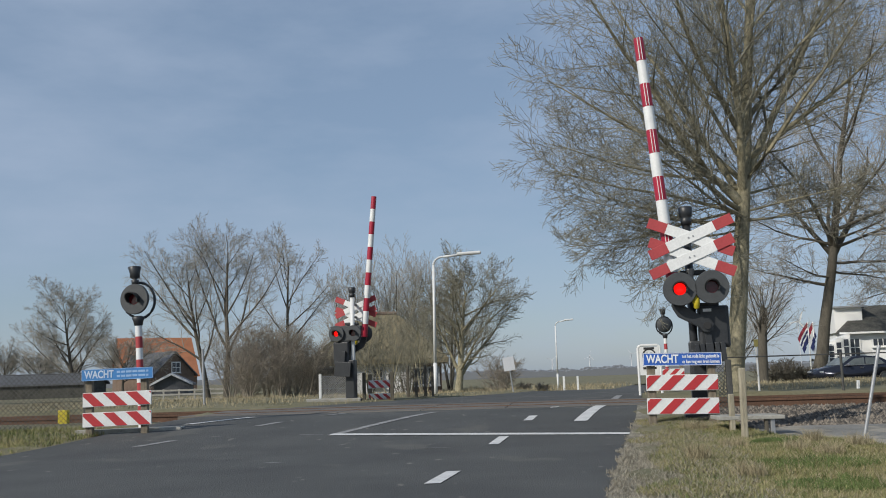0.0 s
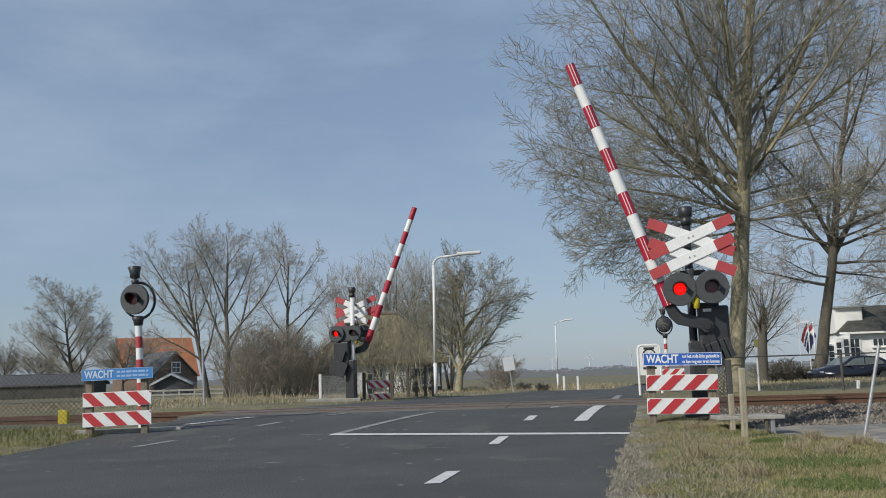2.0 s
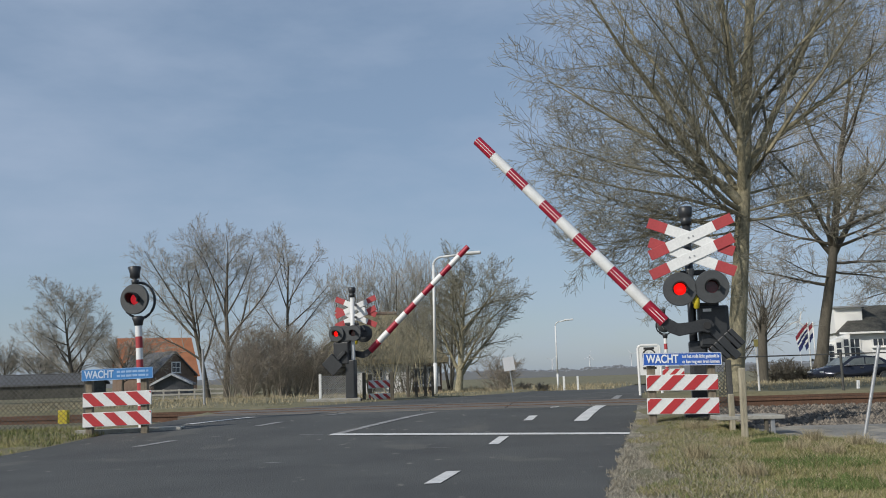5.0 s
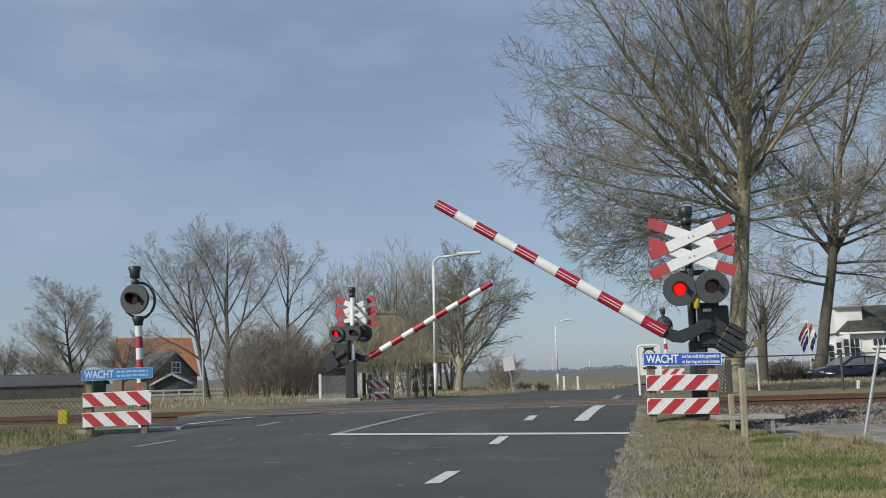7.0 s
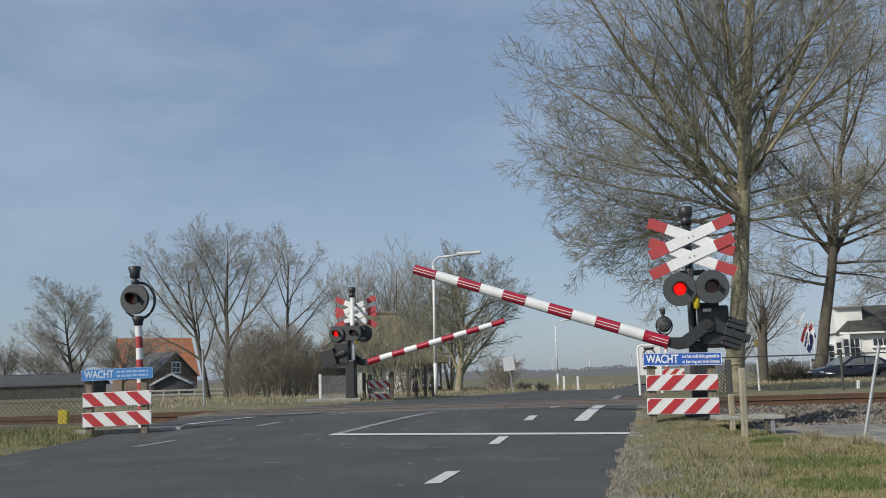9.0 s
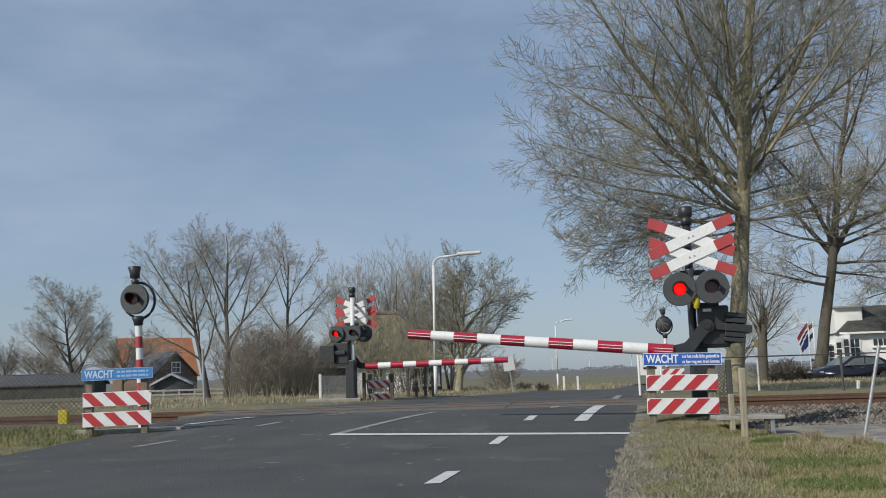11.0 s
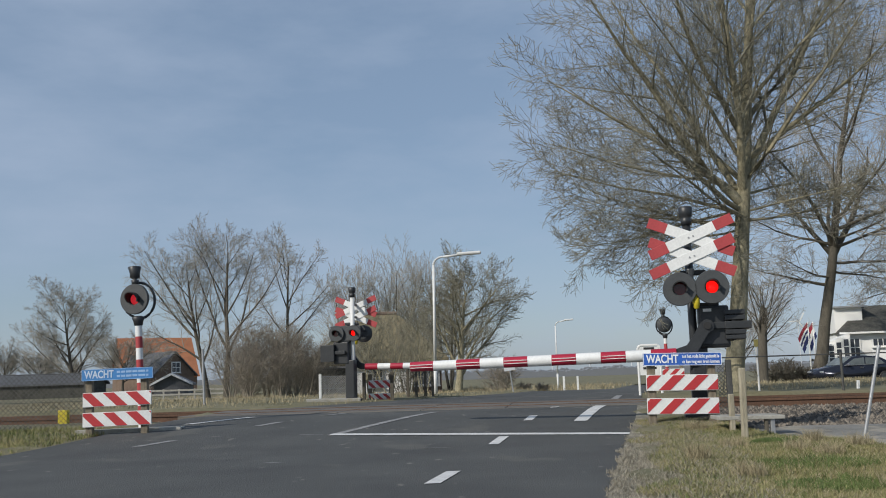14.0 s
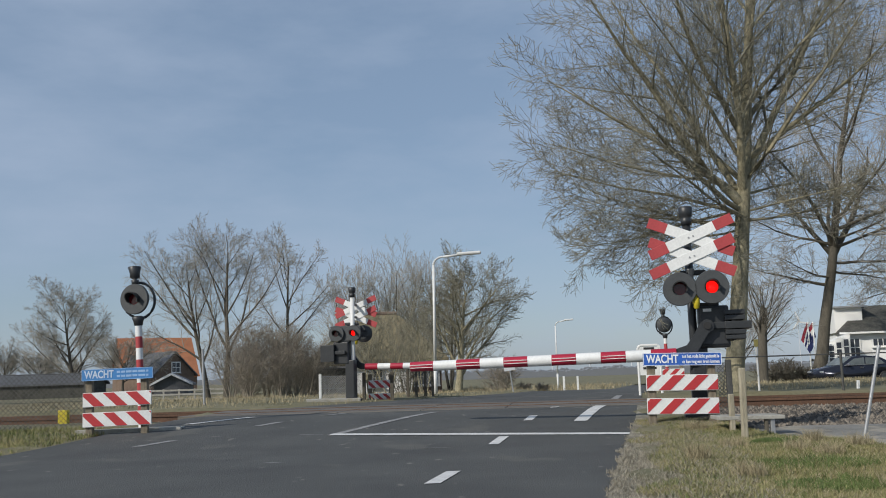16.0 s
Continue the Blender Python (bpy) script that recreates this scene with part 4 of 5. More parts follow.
def cottage():
    t = thing("cottage", pose(-4.3, 58, -0.3, 0, 0, 3), "low white cottage with a steep mossy thatched roof", "house")
    part("wall", box(BM(), (-0.8, 2.5, 0.95), (6.0, 5, 2.3)), M_SHADED_WALL, t, "white wall with twig shadows in its colour")
    part("wall", box(BM(), (3.1, 2.6, 0.95), (1.8, 4.8, 2.3)), M_BRICK, t, "dark lean-to wall")
    bm = BM()
    v = [(-4.2, -0.45, 1.95), (4.4, -0.45, 1.95), (4.4, 5.5, 1.95), (-4.2, 5.5, 1.95), (-0.7, 2.5, 4.95), (1.3, 2.5, 4.95)]
    u = [(x, y, z + 0.3) if z < 3 else (x, y, z + 0.25) for x, y, z in v]
    lo, up = [bm.verts.new(p) for p in v], [bm.verts.new(p) for p in u]
    for f in ((0, 1, 5, 4), (2, 3, 4, 5), (3, 0, 4), (1, 2, 5)):
        bm.faces.new([up[i] for i in f])
    for i in range(4):
        j = (i + 1) % 4
        bm.faces.new((lo[i], lo[j], up[j], up[i]))
    bm.faces.new(lo[:4][::-1])
    part("roof", bm, M_THATCH_BROWN, t, "thick mossy brown thatch")
    part("ridge_cap", rod(BM(), (-0.75, 2.5, 5.17), (1.35, 2.5, 5.17), 0.14, n=10), M_BRICK, t)
    part("door", box(BM(), (-2.0, -0.03, 0.85), (1.1, 0.06, 2.1)), M_BARK_DARK, t, "brown wooden door")
    for x in (0.1, 2.7, 3.5):
        window(t, x, -0.04 if x < 2 else 0.17, 1.15, 0.6, 1.0, (1, 2), M_GALV)


cottage()


def dark_shed():
    t = thing("shed", pose(-6.6, 51, -0.28, 0, 0, 2), "low dark boarded shed behind the shrubs", "shed")
    for i in range(12):
        part("plank", box(BM(), (-1.15 + 0.21 * i, 0, 0.78), (0.2, 0.03, 1.6 + 0.012 * (i % 3)), None, 0.006), M_BARK_DARK, t)
    part("wall", box(BM(), (0, 1.1, 0.76), (2.5, 2.1, 1.6)), M_BARK_DARK, t)
    part("roof", box(BM(), (0, 1.0, 1.66), (2.9, 2.7, 0.1), pose(0, 0, 0, -3), 0.01), M_DARKROOF, t, "flat dark felt roof")


dark_shed()


def white_house():
    t = thing("white_house", pose(32.3, 75, 0.0, 0, 0, -12), "white plastered house with mossy grey roof and glazed bay", "house")
    bm = BM()
    box(bm, (5.3, 4, 1.45), (12.4, 8, 3.7))
    part("wall", bm, M_PLASTER, t)
    bm = BM()
    v = [(-1.4, -0.5, 3.2), (12, -0.5, 3.2), (12, 8.5, 3.2), (-1.4, 8.5, 3.2), (1.0, 4, 5.5), (12, 4, 5.5)]
    vs = [bm.verts.new(p) for p in v]
    for f in ((0, 1, 5, 4), (2, 3, 4, 5), (3, 0, 4), (1, 2, 5), (3, 2, 1, 0)):
        bm.faces.new([vs[i] for i in f])
    part("roof", bm, M_THATCH, t, "mossy grey hipped roof")
    bm = BM()
    box(bm, (-0.25, 4.2, 2.35), (2.1, 5.4, 5.9))
    part("wall", bm, M_PLASTER, t, "tall white side wing")
    bm = BM()
    box(bm, (-0.1, 4.1, 5.33), (2.6, 6.0, 0.12))
    part("roof_edge", bm, M_GALV, t, "pale metal roof edge")
    bm = BM()
    slab(bm, [(-2.7, -0.3), (-1.0, -0.3), (-1.0, 3.1), (-2.7, 2.45)], -2.4, 0.0)
    part("bay", bm, M_PLASTER, t, "white glazed bay")
    for i in range(3):
        window(t, -2.4 + 0.54 * i, -2.45, 1.3 + 0.12 * i, 0.42, 1.9 + 0.2 * i, (1, 4))
    window(t, -0.25, -0.05, 2.05, 0.75, 1.4)
    window(t, 1.65, -0.05, 2.4, 1.1, 0.6, (3, 1))
    window(t, 7.2, -0.05, 1.9, 1.3, 1.5)
    bm = BM()
    box(bm, (5.3, -0.56, 3.17), (13.4, 0.1, 0.14))
    part("gutter", bm, M_PLASTER, t)


white_house()


# ---- parked car ----
def car(m, label, paint):
    t = thing("parked_car", m, label, "car")
    bm = BM()
    prof = [(-2.15, 0.32), (-2.2, 0.62), (-2.0, 0.8), (-1.15, 0.95), (-0.45, 1.38), (0.2, 1.47), (1.1, 1.42), (1.75, 1.12), (2.1, 1.0), (2.18, 0.55), (2.1, 0.3)]
    slab(bm, prof, -0.86, 0.86)
    es = [e for e in bm.edges if abs(e.verts[0].co.y - e.verts[1].co.y) < 1e-4]
    bmesh.ops.bevel(bm, geom=es, offset=0.09, segments=3, affect="EDGES")
    part("body", bm, paint, t, "", None, True)
    for sy in (-1, 1):
        for pts in ([(-0.95, 0.98), (-0.4, 1.32), (0.2, 1.38), (0.2, 0.98)], [(0.28, 0.98), (0.28, 1.38), (1.0, 1.34), (1.4, 1.05)]):
            bm = BM()
            slab(bm, pts, sy * 0.862, sy * 0.875)
            part("side_window", bm, M_CAR_GLASS, t)
    part("windscreen", slab(BM(), [(-1.08, 1.005), (-0.47, 1.395), (-0.455, 1.4), (-1.06, 1.012)], -0.7, 0.7), M_CAR_GLASS, t)
    for sy in (-1, 1):
        part("sill_trim", box(BM(), (0.05, sy * 0.865, 0.36), (2.0, 0.03, 0.06), None, 0.01), M_HOOD, t)
        part("door_handle", box(BM(), (0.05, sy * 0.875, 0.86), (0.2, 0.03, 0.03), None, 0.008), M_GALV, t)
        part("wing_mirror", box(BM(), (-0.78, sy * 0.95, 1.02), (0.14, 0.2, 0.13), None, 0.04), M_CARGREY, t)
        part("window_trim", rod(BM(), (-1.0, sy * 0.872, 0.965), (1.42, sy * 0.872, 1.03), 0.012, n=6), M_GALV, t)
    for x in (-1.35, 1.35):
        for sy in (-1, 1):
            bm = BM()
            rod(bm, (x, sy * 0.68, 0.32), (x, sy * 0.9, 0.32), 0.32, n=20)
            wheel = part("wheel", bm, M_TYRE, t, "", None, True)
            bm = BM()
            rod(bm, (x, sy * 0.88, 0.32), (x, sy * 0.915, 0.32), 0.21, n=14)
            part("rim", bm, M_GREY_BOARD, wheel)
    for sy in (-0.6, 0.6):
        bm = BM()
        box(bm, (-2.13, sy, 0.66), (0.14, 0.3, 0.11), None, 0.03)
        part("headlight", bm, M_GALV, t)
    return t


car(pose(21.95, 52, ground_z(21.95, 52), 0, 0, 10), "dark blue hatchback parked on the verge", M_CAR)

# ---- lesser things round the crossing ----
lamp_post(pose(6.78, 29.5, 0.2, 0, 0, 0), "red and white banded lamp post beyond the track", M_LIT_SOFT, 0.0, 0.6465, 0.0, 0.0, 190)
chevron_boards(pose(6.35, 27.5, 0.2, 0, 0, -6), "two small striped boards on posts across the track", False, M_TEXT, M_BLUE, False, 0.9, 0.22, 0.3, 0.3, 0.0, False)
chevron_boards(pose(-1.72, 24.9, 0.22, 0, 0, 6), "two striped boards on posts by the far signal", True, M_TEXT, M_BLUE, False, 0.66, 0.1, 0.34, 0.3, 0.0, False)


def zone_sign():
    t = thing("zone_sign", pose(4.66, 22, 0.3, 0, 0, -6), "white framed traffic sign with a round black ring", "traffic sign")
    bm = BM()
    pts = [(-0.25, -0.16), (-0.25, 1.02), (-0.2, 1.07), (0.2, 1.07), (0.25, 1.02), (0.25, -0.16)]
    for (x0, z0), (x1, z1) in zip(pts, pts[1:]):
        rod(bm, (x0, 0, z0), (x1, 0, z1), 0.03, n=10)
    part("frame", bm, M_WHITE, t, "white tubular frame")
    panel = part("panel", box(BM(), (0, -0.01, 0.71), (0.44, 0.02, 0.64), None, 0.004), M_WHITE, t)
    bm = BM()
    lathe(bm, [(0.125, 0), (0.155, 0), (0.155, 0.006), (0.125, 0.006), (0.125, 0)], pose(0, -0.021, 0.84, 90), 28)
    part("ring", bm, M_HOOD, panel, "black ring")
    part("line_of_writing", box(BM(), (0, -0.023, 1.0), (0.24, 0.005, 0.05)), M_HOOD, panel)
    part("figure", box(BM(), (-0.045, -0.023, 0.84), (0.06, 0.005, 0.12)), M_HOOD, panel)
    part("figure", box(BM(), (0.045, -0.023, 0.84), (0.06, 0.005, 0.12)), M_HOOD, panel)
    part("line_of_writing", box(BM(), (0, -0.023, 0.55), (0.3, 0.005, 0.05)), M_HOOD, panel)


zone_sign()


def post(name, m, h, w, material, label, group="", round_=False, category="post"):
    bm = BM()
    if round_:
        rod(bm, (0, 0, -0.15), (0, 0, h), w / 2, n=12)
    else:
        box(bm, (0, 0, h / 2 - 0.075), (w, w, h + 0.15), None, 0.012)
    ob = part(name, bm, material, None, "", m)
    return tagged(ob, label, category, group)


# platform and wire panel by the far signal
bm = BM()
box(bm, (0, 0, 0.02), (1.35, 1.0, 0.12), None, 0.015)
tagged(part("platform_slab", bm, M_CONC, None, "", pose(-2.9, 24.3, 0.26, 0, 0, 8)), "low grey concrete slab under the far signal", "slab")


for x in (-2.14, -1.42):
    post("fence_post", pose(x, 24.7, 0.22), 0.75, 0.09, M_BARK_DARK, "dark wooden post beside the striped boards", "dark wooden posts")


def wire_panel(m, w, h, step, label, posts, metal=None):
    t = thing("wire_fence", m, label, "fence", "wire fences")
    for x, hh, mt in posts:
        part("post", box(BM(), (x, 0.03, hh / 2 - 0.1), (0.07, 0.07, hh + 0.2), None, 0.01), mt, t)
    verts, faces = [], []
    def wire(x0, z0, x1, z1):
        r = 0.004
        b = len(verts)
        d = Vector((x1 - x0, 0, z1 - z0)).normalized()
        nx = Vector((-d.z, 0, d.x)) * r
        for x, z in ((x0, z0), (x1, z1)):
            for o in (nx, Vector((0, r, 0)), -nx, Vector((0, -r, 0))):
                verts.append((x + o.x, o.y, z + o.z))
        for k in range(4):
            faces.append((b + k, b + (k + 1) % 4, b + 4 + (k + 1) % 4, b + 4 + k))
    n = int((w + h) / step)
    for i in range(n + 1):
        a = i * step
        for flip in (0, 1):
            x0, z0 = (a, 0.0) if a <= w else (w, a - w)
            x1, z1 = (a - h, h) if a >= h else (0.0, a)
            if flip:
                x0, x1 = w - x0, w - x1
            wire(x0 - w / 2, z0, x1 - w / 2, z1)
    for z in (0.0, h * 0.5, h):
        wire(-w / 2, z, w / 2, z)
    mesh_object("wire_mesh", verts, faces, metal or M_WIRE, "", "", "stuff", t)
    return t


wire_panel(pose(-2.9, 24.86, 0.28, 0, 0, 4), 0.74, 0.62, 0.06, "grey wire mesh panel by the far signal", ((-0.39, 0.68, M_LAMP), (0.36, 0.7, M_GALV)), M_GALV)
wire_panel(pose(-7.45, 14.75, 0.17, 0, 0, 6), 3.7, 0.86, 0.075, "sagging chain-link fence along the track", ((1.83, 0.9, M_WIRE), (-1.8, 0.9, M_WIRE)))
wire_panel(pose(-0.75, 26.2, 0.22, 0, 0, -5), 0.75, 0.8, 0.09, "dark wooden fence panel with wire", ((-0.33, 0.9, M_BARK_DARK), (-0.1, 0.85, M_BARK_DARK), (0.15, 0.92, M_BARK_DARK), (0.35, 0.88, M_BARK_DARK)))
wire_panel(pose(3.55, 12.35, 0.07, 0, 0, -4), 0.14, 0.8, 0.05, "narrow wire mesh panel beside the boards", ((0.08, 0.84, M_WIRE),))
post("fence_post", pose(-6.95, 14.3, 0.15, 0, -9, 0), 0.62, 0.1, M_WOOD, "leaning weathered stump post by the chain-link fence", round_=True)
bm = BM()
box(bm, (0, 0, 0.15), (0.16, 0.12, 0.38), None, 0.012)
tagged(part("grit_bin", bm, M_YELLOW, None, "", pose(-6.55, 16.4, 0.1)), "small yellow plastic box beside the rails", "box")

# concrete fence posts, cover slab and leaning pole beside the verge
post("fence_post", pose(3.23, 10.56, 0.03, 0, 1.2, 0), 0.77, 0.066, M_PALEWOOD, "pale weathered fence post in the grass", "pale fence posts")
post("fence_post", pose(3.32, 11.3, 0.03, 0, 0.5, 0), 0.47, 0.062, M_PALEWOOD, "short pale weathered fence post in the grass", "pale fence posts")
post("marker_pole", pose(4.55, 10.6, 0.01, 0, 14.0, 0), 1.02, 0.038, M_GALV, "leaning galvanised steel marker pole", round_=True)


def cover_slab():
    t = thing("cover_slab", pose(3.55, 11.4, 0.02, 0, 0, -4), "grey concrete cover slab on short posts", "slab")
    part("top", box(BM(), (0, 0.1, 0.2), (0.76, 0.5, 0.045), None, 0.008), M_CONC, t)
    part("leg", box(BM(), (0.17, -0.1, 0.03), (0.04, 0.05, 0.3), None, 0.006), M_BARK_DARK, t)
    part("leg", box(BM(), (0.24, -0.1, 0.03), (0.05, 0.05, 0.3), None, 0.006), M_GALV, t)


cover_slab()


def rail_fence(m, spans, h, label, material, rails, group=""):
    t = thing("fence", m, label, "fence", group)
    for x in spans:
        part("post", rod(BM(), (x, 0, -0.2), (x, 0, h), 0.028, n=8), material, t)
    for z in rails:
        part("rail", rod(BM(), (spans[0], 0, z), (spans[-1], 0, z), 0.014, n=6), material, t)
    return t


rail_fence(pose(6.3, 20.6, 0.2, 0, 0, -6), (-0.6, 2.1, 4.8, 7.5), 0.85, "thin dark wire fence beyond the track", M_WIRE, (0.82,))
slim = thing("marker_post", pose(6.81, 21.0, 0.2), "slim pale marker post with a yellowish box beyond the track", "post")
part("pole", rod(BM(), (0, 0, -0.15), (0, 0, 1.05), 0.022, n=10), M_LAMP, slim)
part("box", box(BM(), (0, 0, 1.12), (0.08, 0.07, 0.16), None, 0.008), M_OCHRE, slim, "dull yellow box")
post("marker_post", pose(9.05, 21.2, 0.2, 0, 3, 0), 0.24, 0.06, M_WHITE, "small white marker post beyond the track")
post("marker_post", pose(-6.2, 24.5, 0.2, 0, -2, 0), 1.5, 0.065, M_GALV, "slim grey steel post beside the track", round_=True)
post("marker_post", pose(5.72, 47.0, -0.22), 0.85, 0.1, M_WHITE, "white painted roadside marker post", "white roadside posts")
post("marker_post", pose(6.8, 50.0, -0.25), 0.85, 0.1, M_WHITE, "white painted roadside marker post", "white roadside posts")


def back_sign():
    t = thing("road_sign", pose(2.13, 31, 0.2, 0, -7, 0), "leaning pale road sign on a thin post", "traffic sign")
    part("post", rod(BM(), (0, 0.03, -0.15), (0, 0.03, 1.1), 0.022, n=8), M_GALV, t)
    part("panel", box(BM(), (0, 0, 0.95), (0.36, 0.02, 0.44), None, 0.005), M_FAR_WHITE, t)


back_sign()


def field_gate():
    t = thing("field_gate", pose(-16.3, 60, -0.28, 0, 0, 3), "grey-white wooden rail fence by the field", "fence")
    for i in range(6):
        part("post", box(BM(), (-2.4 + i * 0.96, 0.05, 0.35), (0.1, 0.1, 0.95), None, 0.01), M_CONC, t)
    for z in (0.2, 0.48, 0.74):
        part("rail", box(BM(), (0, 0, z), (5.0, 0.04, 0.11), None, 0.006), M_CONC, t)


field_gate()


def paved_path():
    c = [(path_edge(7.0 + 0.5 * i) + 0.04 * (i % 2), 7.0 + 0.5 * i) for i in range(11)] + [(4.5, 12.75), (5.8, 12.6), (14, 11.6), (14, 7.0)]
    verts = [(x, y, 0.02) for x, y in c] + [(x, y, -0.2) for x, y in c]
    n = len(c)
    faces = [tuple(range(n))] + [(i, n + i, n + (i + 1) % n, (i + 1) % n) for i in range(n)]
    mesh_object("path", verts, faces, M_PATH, "grey paved path beside the track", "path", "structure")


paved_path()
bm = BM()
box(bm, (0, 0, 0), (1.5, 0.9, 0.08), None, 0.01)
tagged(part("concrete_plate", bm, M_CONC, None, "", pose(-4.75, 14.55, 0.145, -1.2, 0, 8)), "flat grey concrete plate below the lamp post", "slab")


# ---- flags and a small wind wheel ----
flag_strips = []


def flag(m, colours, label, h, lead, drop):
    """A pole with a cloth in hinged strips."""
    t = thing("flag", m, label, "flag", "flags")
    part("pole", rod(BM(), (0, 0, -0.45), (0, 0, h), 0.055, 0.04, n=10), M_WHITE, t, "white flagpole", None, True)
    parent, n, w = t, 3, 0.34
    cloth = []
    for i in range(n):
        strip_ = new("cloth")
        strip_.parent = t
        for k, (col, z0, z1) in enumerate(colours):
            bm = BM()
            slab(bm, [(-w, z0 - drop), (0, z0), (0, z1), (-w, z1 - drop)], -0.008, 0.008)
            part("stripe", bm, col, strip_)
        cloth.append(strip_)
    flag_strips.append((cloth, h, w, drop, lead))
    return t


STRIPED = [(M_FLAG_BLUE, -1.15, -0.78), (M_WHITE, -0.78, -0.64), (M_FLAG_BLUE, -0.64, -0.46), (M_WHITE, -0.46, -0.3), (M_FLAG_RED, -0.3, 0.0)]
DUTCH = [(M_FLAG_BLUE, -1.1, -0.73), (M_WHITE, -0.73, -0.36), (M_FLAG_RED, -0.36, 0.0)]
flag(pose(26.6, 70, 0.0), STRIPED, "red, white and dark blue striped flag on a white pole", 3.95, 0.0, 0.32)
flag(pose(27.55, 71.5, 0.0), DUTCH, "red, white and blue flag on a white pole", 4.0, 0.9, 0.3)


def wind_wheel():
    t = thing("small_wind_turbine", pose(44.5, 120, 0.0), "small white wind turbine on a thin mast", "wind turbine")
    part("mast", rod(BM(), (0, 0.25, -0.2), (0, 0.25, 6.2), 0.045, 0.035, n=10), M_FAR_WHITE, t)
    part("body", rod(BM(), (0, -0.05, 6.25), (0, 0.6, 6.25), 0.14, 0.06, n=12), M_FAR_WHITE, t)
    rotor = new("rotor")
    rotor.parent = t
    for a in (0, 120, 240):
        bm = BM()
        slab(bm, [(-0.04, 0.05), (0.16, 0.15), (0.1, 1.3), (-0.05, 1.3)], -0.02, 0.02)
        part("blade", bm, M_WHITE, rotor, "", pose(0, 0, 0, 0, a, 0))
    return rotor


wheel_rotor = wind_wheel()

for x, y, h, a in ((217, 1450, 24, 10), (160, 1450, 21, 50), (280, 1450, 26, 80), (105, 1450, 18, 30)):
    t = thing("wind_turbine", pose(x, y, -0.3), "far white wind turbine on the horizon", "wind turbine", "far wind turbines")
    part("mast", rod(BM(), (0, 0, 0), (0, 0, h), 1.0, 0.6, n=8), M_FAR_WHITE, t)
    for k in range(3):
        part("blade", slab(BM(), [(-0.4, 0), (0.4, 0), (0.2, 9), (-0.2, 9)], -1.6, -1.2), M_FAR_WHITE, t, "", pose(0, 0, h, 0, a + 120 * k, 0))


# ---- grass ----
def grass(name, material, count, seed, area, h0, h1, w, label):
    """Blades scattered where area(x, y) is true: area is (xmin, xmax, ymin, ymax, test)."""
    rnd = random.Random(seed)
    x0, x1, y0, y1, test = area
    verts, faces = [], []
    made = 0
    while made < count:
        x, y = rnd.uniform(x0, x1), rnd.uniform(y0, y1)
        made += 1
        if not test(x, y) or noise.noise((x * 1.3, y * 1.3, seed)) < rnd.uniform(-1.0, -0.08):
            continue
        side = max(x - road_right(y), road_left(y) - x) - 0.15
        z = ground_z(x, y) - 0.008
        if -6 < y < 40 and -20 < x < 30:
            z += unevenness(x, y) * smooth01(side / 0.5)
        h = rnd.uniform(h0, h1) * (0.7 + 0.6 * noise.noise((x * 0.8, y * 0.8, 7)) + 0.3)
        a = rnd.uniform(0, 6.28)
        lx, ly = rnd.gauss(0, 0.5) * h, rnd.gauss(0, 0.5) * h
        dx, dy = math.cos(a) * w, math.sin(a) * w
        b = len(verts)
        verts += [(x - dx, y - dy, z), (x + dx, y + dy, z), (x + lx * 0.4 + dx * 0.7, y + ly * 0.4 + dy * 0.7, z + h * 0.6), (x + lx * 0.4 - dx * 0.7, y + ly * 0.4 - dy * 0.7, z + h * 0.6), (x + lx, y + ly, z + h)]
        faces += [(b, b + 1, b + 2, b + 3), (b + 3, b + 2, b + 4)]
    mesh_object(name, verts, faces, material, label, "grass", "stuff")


def right_verge(x, y):
    edge = path_edge(y) - 0.05 + 0.1 * noise.noise((y * 2.5, 8, 0))
    return x > road_right(y) - 0.02 + 0.14 * noise.noise((y * 2.0, 1, 0)) + 0.1 * noise.noise((y * 7.0, 1, 0)) and x < edge


def left_verge(x, y):
    return x < road_left(y) - 0.06


def inner_verge(x, y):
    return right_verge(x, y) and x > road_right(y) + (0.34 if y < 10.5 else 0.05) + 0.4 * noise.noise((x * 1.2, y * 1.2, 4))


def dead_verge(x, y):
    return right_verge(x, y) and x < road_right(y) + 1.0 + 0.4 * noise.noise((x * 1.5, y * 1.5, 2))


grass("verge_grass", M_GRASS, 150000, 1, (1.0, 4.2, 4.8, 13.0, inner_verge), 0.02, 0.06, 0.0035, "short green and yellow verge grass")
grass("dry_grass", M_STRAW, 70000, 2, (1.0, 4.2, 4.5, 13.0, inner_verge), 0.015, 0.06, 0.003, "dry straw-coloured grass in the verge")
grass("flattened_grass", M_DEAD, 70000, 16, (0.6, 4.0, 4.5, 13.0, dead_verge), 0.015, 0.06, 0.0035, "grey-brown flattened dead grass along the asphalt")
grass("flattened_grass", M_DEAD, 160000, 6, (0.6, 4.0, 4.5, 13.0, dead_verge), 0.01, 0.045, 0.0035, "grey-brown flattened dead grass along the asphalt")
for i, (x, y, r) in enumerate(((2.85, 7.7, 0.65), (2.6, 6.4, 0.55), (3.3, 9.8, 0.35))):
    grass("green_grass", M_GREEN, 9000, 40 + i, (x - r, x + r, y - r, y + r, lambda a, b: (a - x) ** 2 + (b - y) ** 2 < r * r * (0.5 + 0.8 * noise.noise((a * 4, b * 4, 1)))), 0.02, 0.08, 0.0035, "patch of fresh green grass")
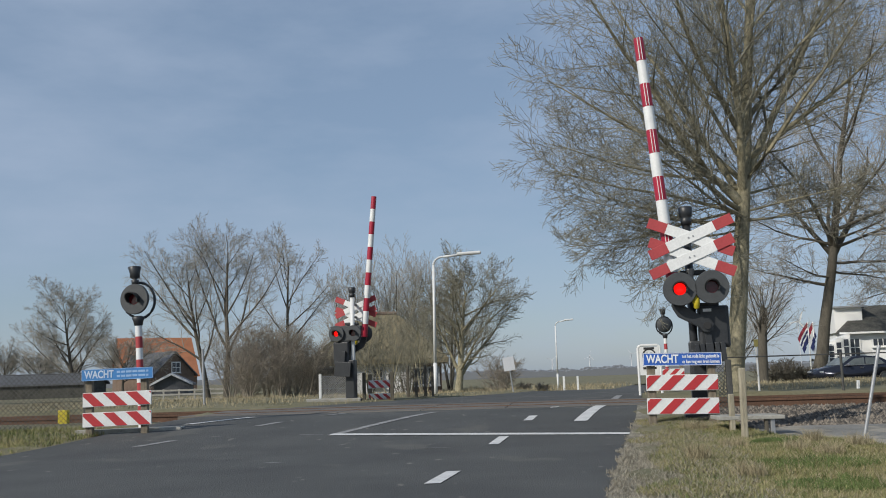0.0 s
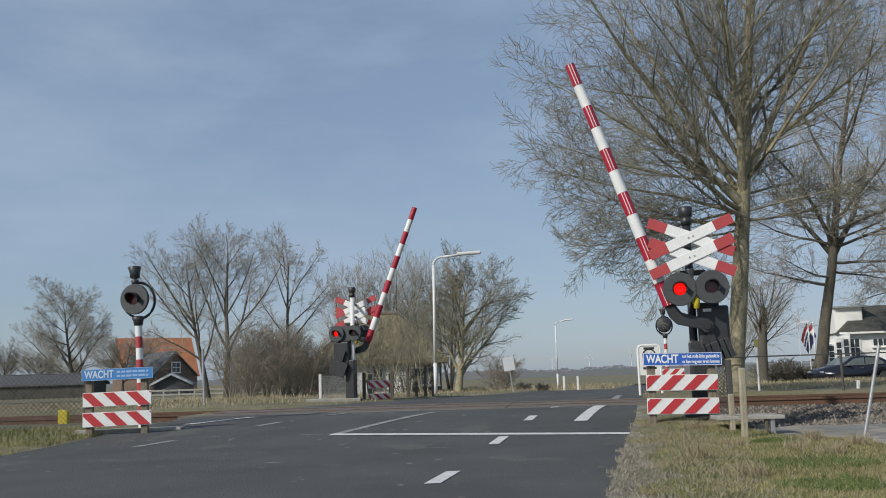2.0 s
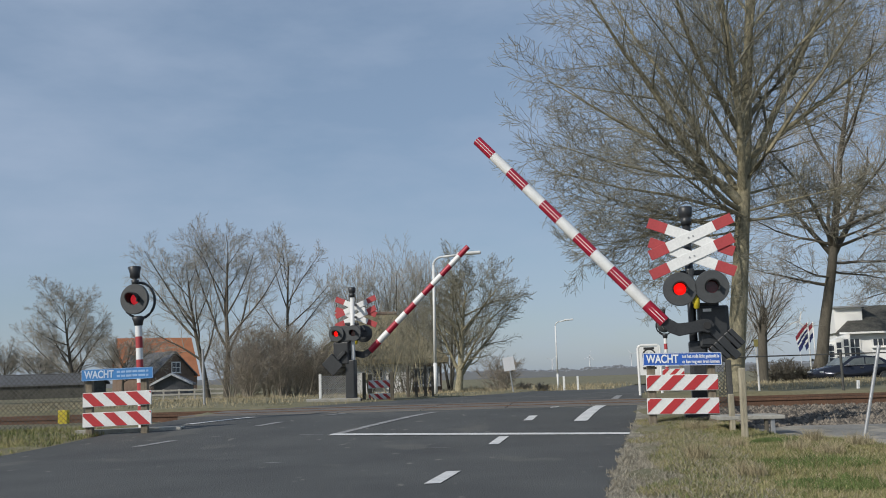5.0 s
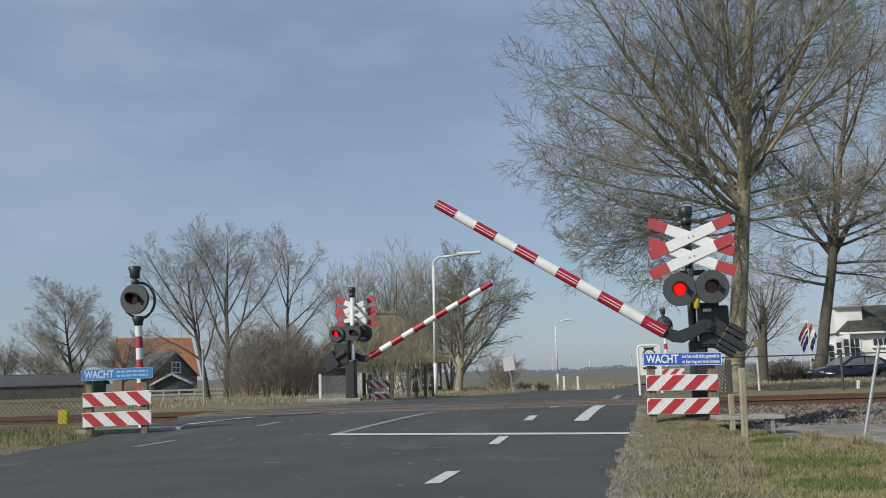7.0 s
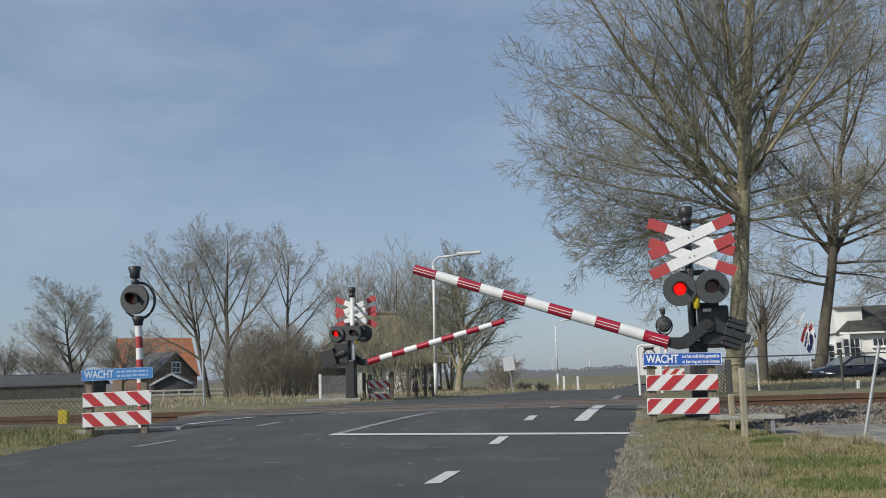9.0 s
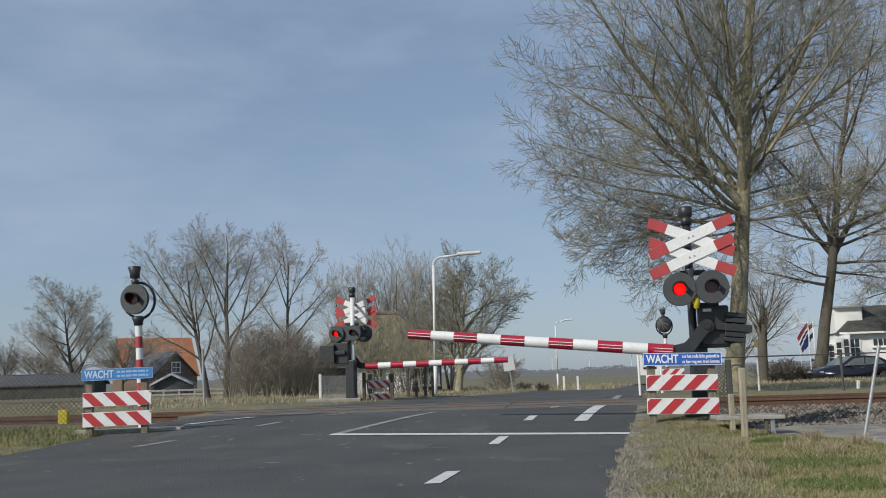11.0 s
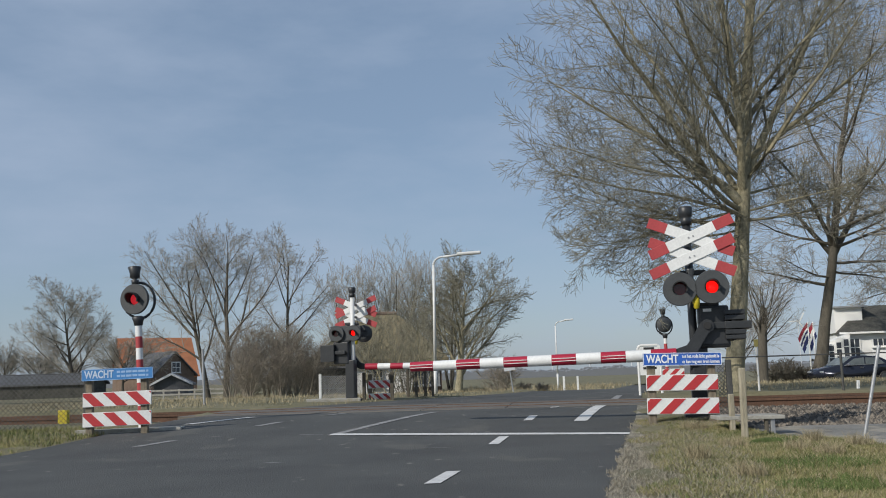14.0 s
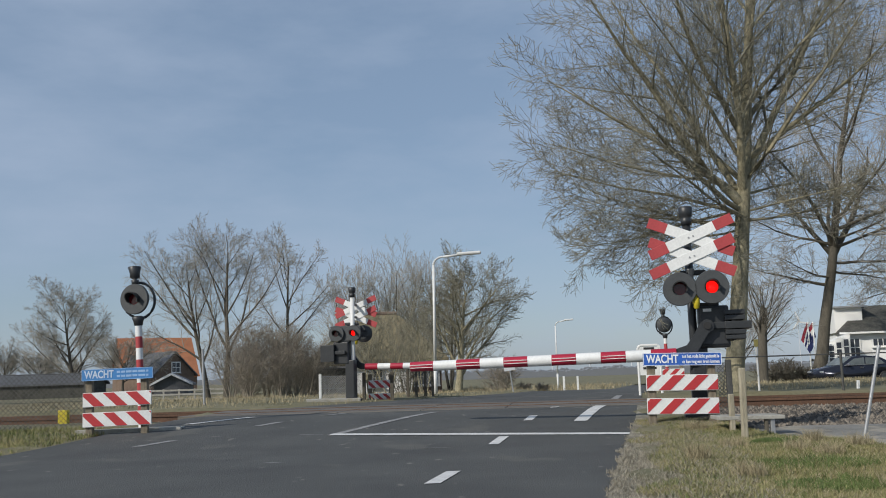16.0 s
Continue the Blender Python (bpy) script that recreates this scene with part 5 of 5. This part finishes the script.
for i, (x, y, r) in enumerate(((3.15, 8.8, 0.12), (3.3, 8.45, 0.13), (3.6, 9.6, 0.1), (2.2, 7.1, 0.12), (3.8, 9.0, 0.12), (2.95, 11.6, 0.15), (2.95, 6.2, 0.2), (2.1, 8.2, 0.1), (2.75, 9.4, 0.12))):
    grass("straw_clump", M_STRAW, 420, 20 + i, (x - r, x + r, y - r, y + r, lambda a, b: (a - x) ** 2 + (b - y) ** 2 < r * r), 0.06, 0.17, 0.0025, "clump of tall dry straw grass")
grass("verge_grass", M_GRASS, 40000, 3, (-11, -4.0, 9.5, 14.6, left_verge), 0.03, 0.08, 0.005, "short green and yellow verge grass")
grass("dry_grass", M_STRAW, 22000, 4, (-14, 16, 22.5, 40, lambda x, y: (x < road_left(y) - 0.1 or x > road_right(y) + 0.1)), 0.04, 0.14, 0.007, "dry straw-coloured grass beyond the track")
grass("dry_grass", M_STRAW, 9000, 5, (-20, 14, 44, 75, lambda x, y: (x < road_left(y) - 0.1 or x > road_right(y) + 0.1)), 0.1, 0.4, 0.014, "dry reeds along the field edge")


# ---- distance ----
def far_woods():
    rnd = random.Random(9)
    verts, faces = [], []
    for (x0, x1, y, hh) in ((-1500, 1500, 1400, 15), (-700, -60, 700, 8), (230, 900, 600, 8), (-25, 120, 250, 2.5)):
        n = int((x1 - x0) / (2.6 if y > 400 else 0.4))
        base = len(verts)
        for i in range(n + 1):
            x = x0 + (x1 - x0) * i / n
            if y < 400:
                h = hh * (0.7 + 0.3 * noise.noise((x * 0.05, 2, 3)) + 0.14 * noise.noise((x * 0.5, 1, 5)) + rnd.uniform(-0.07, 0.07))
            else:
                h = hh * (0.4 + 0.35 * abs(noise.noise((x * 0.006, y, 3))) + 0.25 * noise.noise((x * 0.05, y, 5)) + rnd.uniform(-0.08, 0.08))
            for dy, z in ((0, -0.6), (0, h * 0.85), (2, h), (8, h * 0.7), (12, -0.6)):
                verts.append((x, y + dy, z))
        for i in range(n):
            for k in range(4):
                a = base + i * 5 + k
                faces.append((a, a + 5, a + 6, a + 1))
    mesh_object("far_woods", verts, faces, M_FAR_WOOD, "woods along the horizon, coloured in haze grey", "backdrop", "stuff")


far_woods()


# ---- what moves ----
NEAR_LIFT = [(0.0, 86.5), (0.55, 86.2), (1.0, 80.1), (1.5, 76.3), (2.0, 72.3), (2.5, 68.3), (3.0, 64.4), (3.5, 60.4), (4.0, 56.3), (4.2, 54.8),
             (6.3, 38.6), (6.5, 37.2), (7.0, 33.5), (7.5, 30.1), (8.0, 26.5), (8.5, 23.2), (9.0, 19.6), (9.2, 18.3), (11.3, 5.1), (11.5, 4.1), (11.75, 2.3), (12.0, 0.6), (12.3, 0.1), (16.0, 0.1)]
FAR_LIFT = [(0.0, 85.5), (0.55, 85.4), (1.0, 80.2), (1.5, 73.7), (2.0, 69.4), (2.5, 65.4), (3.0, 61.0), (3.5, 56.9), (4.0, 53.0), (6.6, 31.9), (7.0, 29.1),
            (7.5, 25.6), (8.0, 21.7), (8.5, 18.0), (9.0, 15.0), (9.2, 13.6), (11.0, 1.5), (11.5, 0.1), (16.0, 0.1)]


def motions():
    walk(near_arm, [(t, pose(0.175, -0.1, ARM_Z, 0, a, 0)) for t, a in NEAR_LIFT])
    walk(far_arm, [(t, pose(0.175, -0.1, ARM_Z, 0, a, 0)) for t, a in FAR_LIFT])
    for cloth, h, w, drop, lead in flag_strips:
        rows = [[] for _ in cloth]
        for i in range(65):
            t = i * 0.25
            x, y, z = -0.05, 0.0, h - 0.05
            for k, _c in enumerate(cloth):
                yaw = 13 * math.sin(5.2 * t - 1.5 * k + lead) * (0.5 + 0.35 * k) + 9 * math.sin(1.3 * t + lead)
                dip = 8 + 9 * math.sin(0.9 * t + lead) + 6 * k
                rows[k].append((t, pose(x, y, z, 0, -dip, yaw)))
                e = pose(0, 0, 0, 0, -dip, yaw) @ Vector((-w, 0, -drop))
                x, y, z = x + e.x, y + e.y, z + e.z
        for c, r in zip(cloth, rows):
            walk(c, r)
    walk(wheel_rotor, [(i * 0.2, pose(0, -0.1, 6.25, 0, 20 + 67 * i, 0)) for i in range(81)])
    for up, low, first, period, length, k in blink:
        if not length:
            continue
        t0 = first
        while t0 > 0.0:
            t0 -= period
        steps = [(0.0, 1 if t0 + length > 0.02 else 0)]
        while t0 < 16.0:
            for t, on in ((t0, 1), (t0 + length, 0)):
                if 0.03 < t < 15.985:
                    steps += [(t - 0.017, steps[-1][1]), (t + 0.017, on)]
            t0 += period
        steps.append((16.0, steps[-1][1]))
        walk(up, [(t, pose(0, -0.004, on * k * 1.02)) for t, on in steps])
        walk(low, [(t, pose(0, -0.004, -on * k * 1.02)) for t, on in steps])


motions()
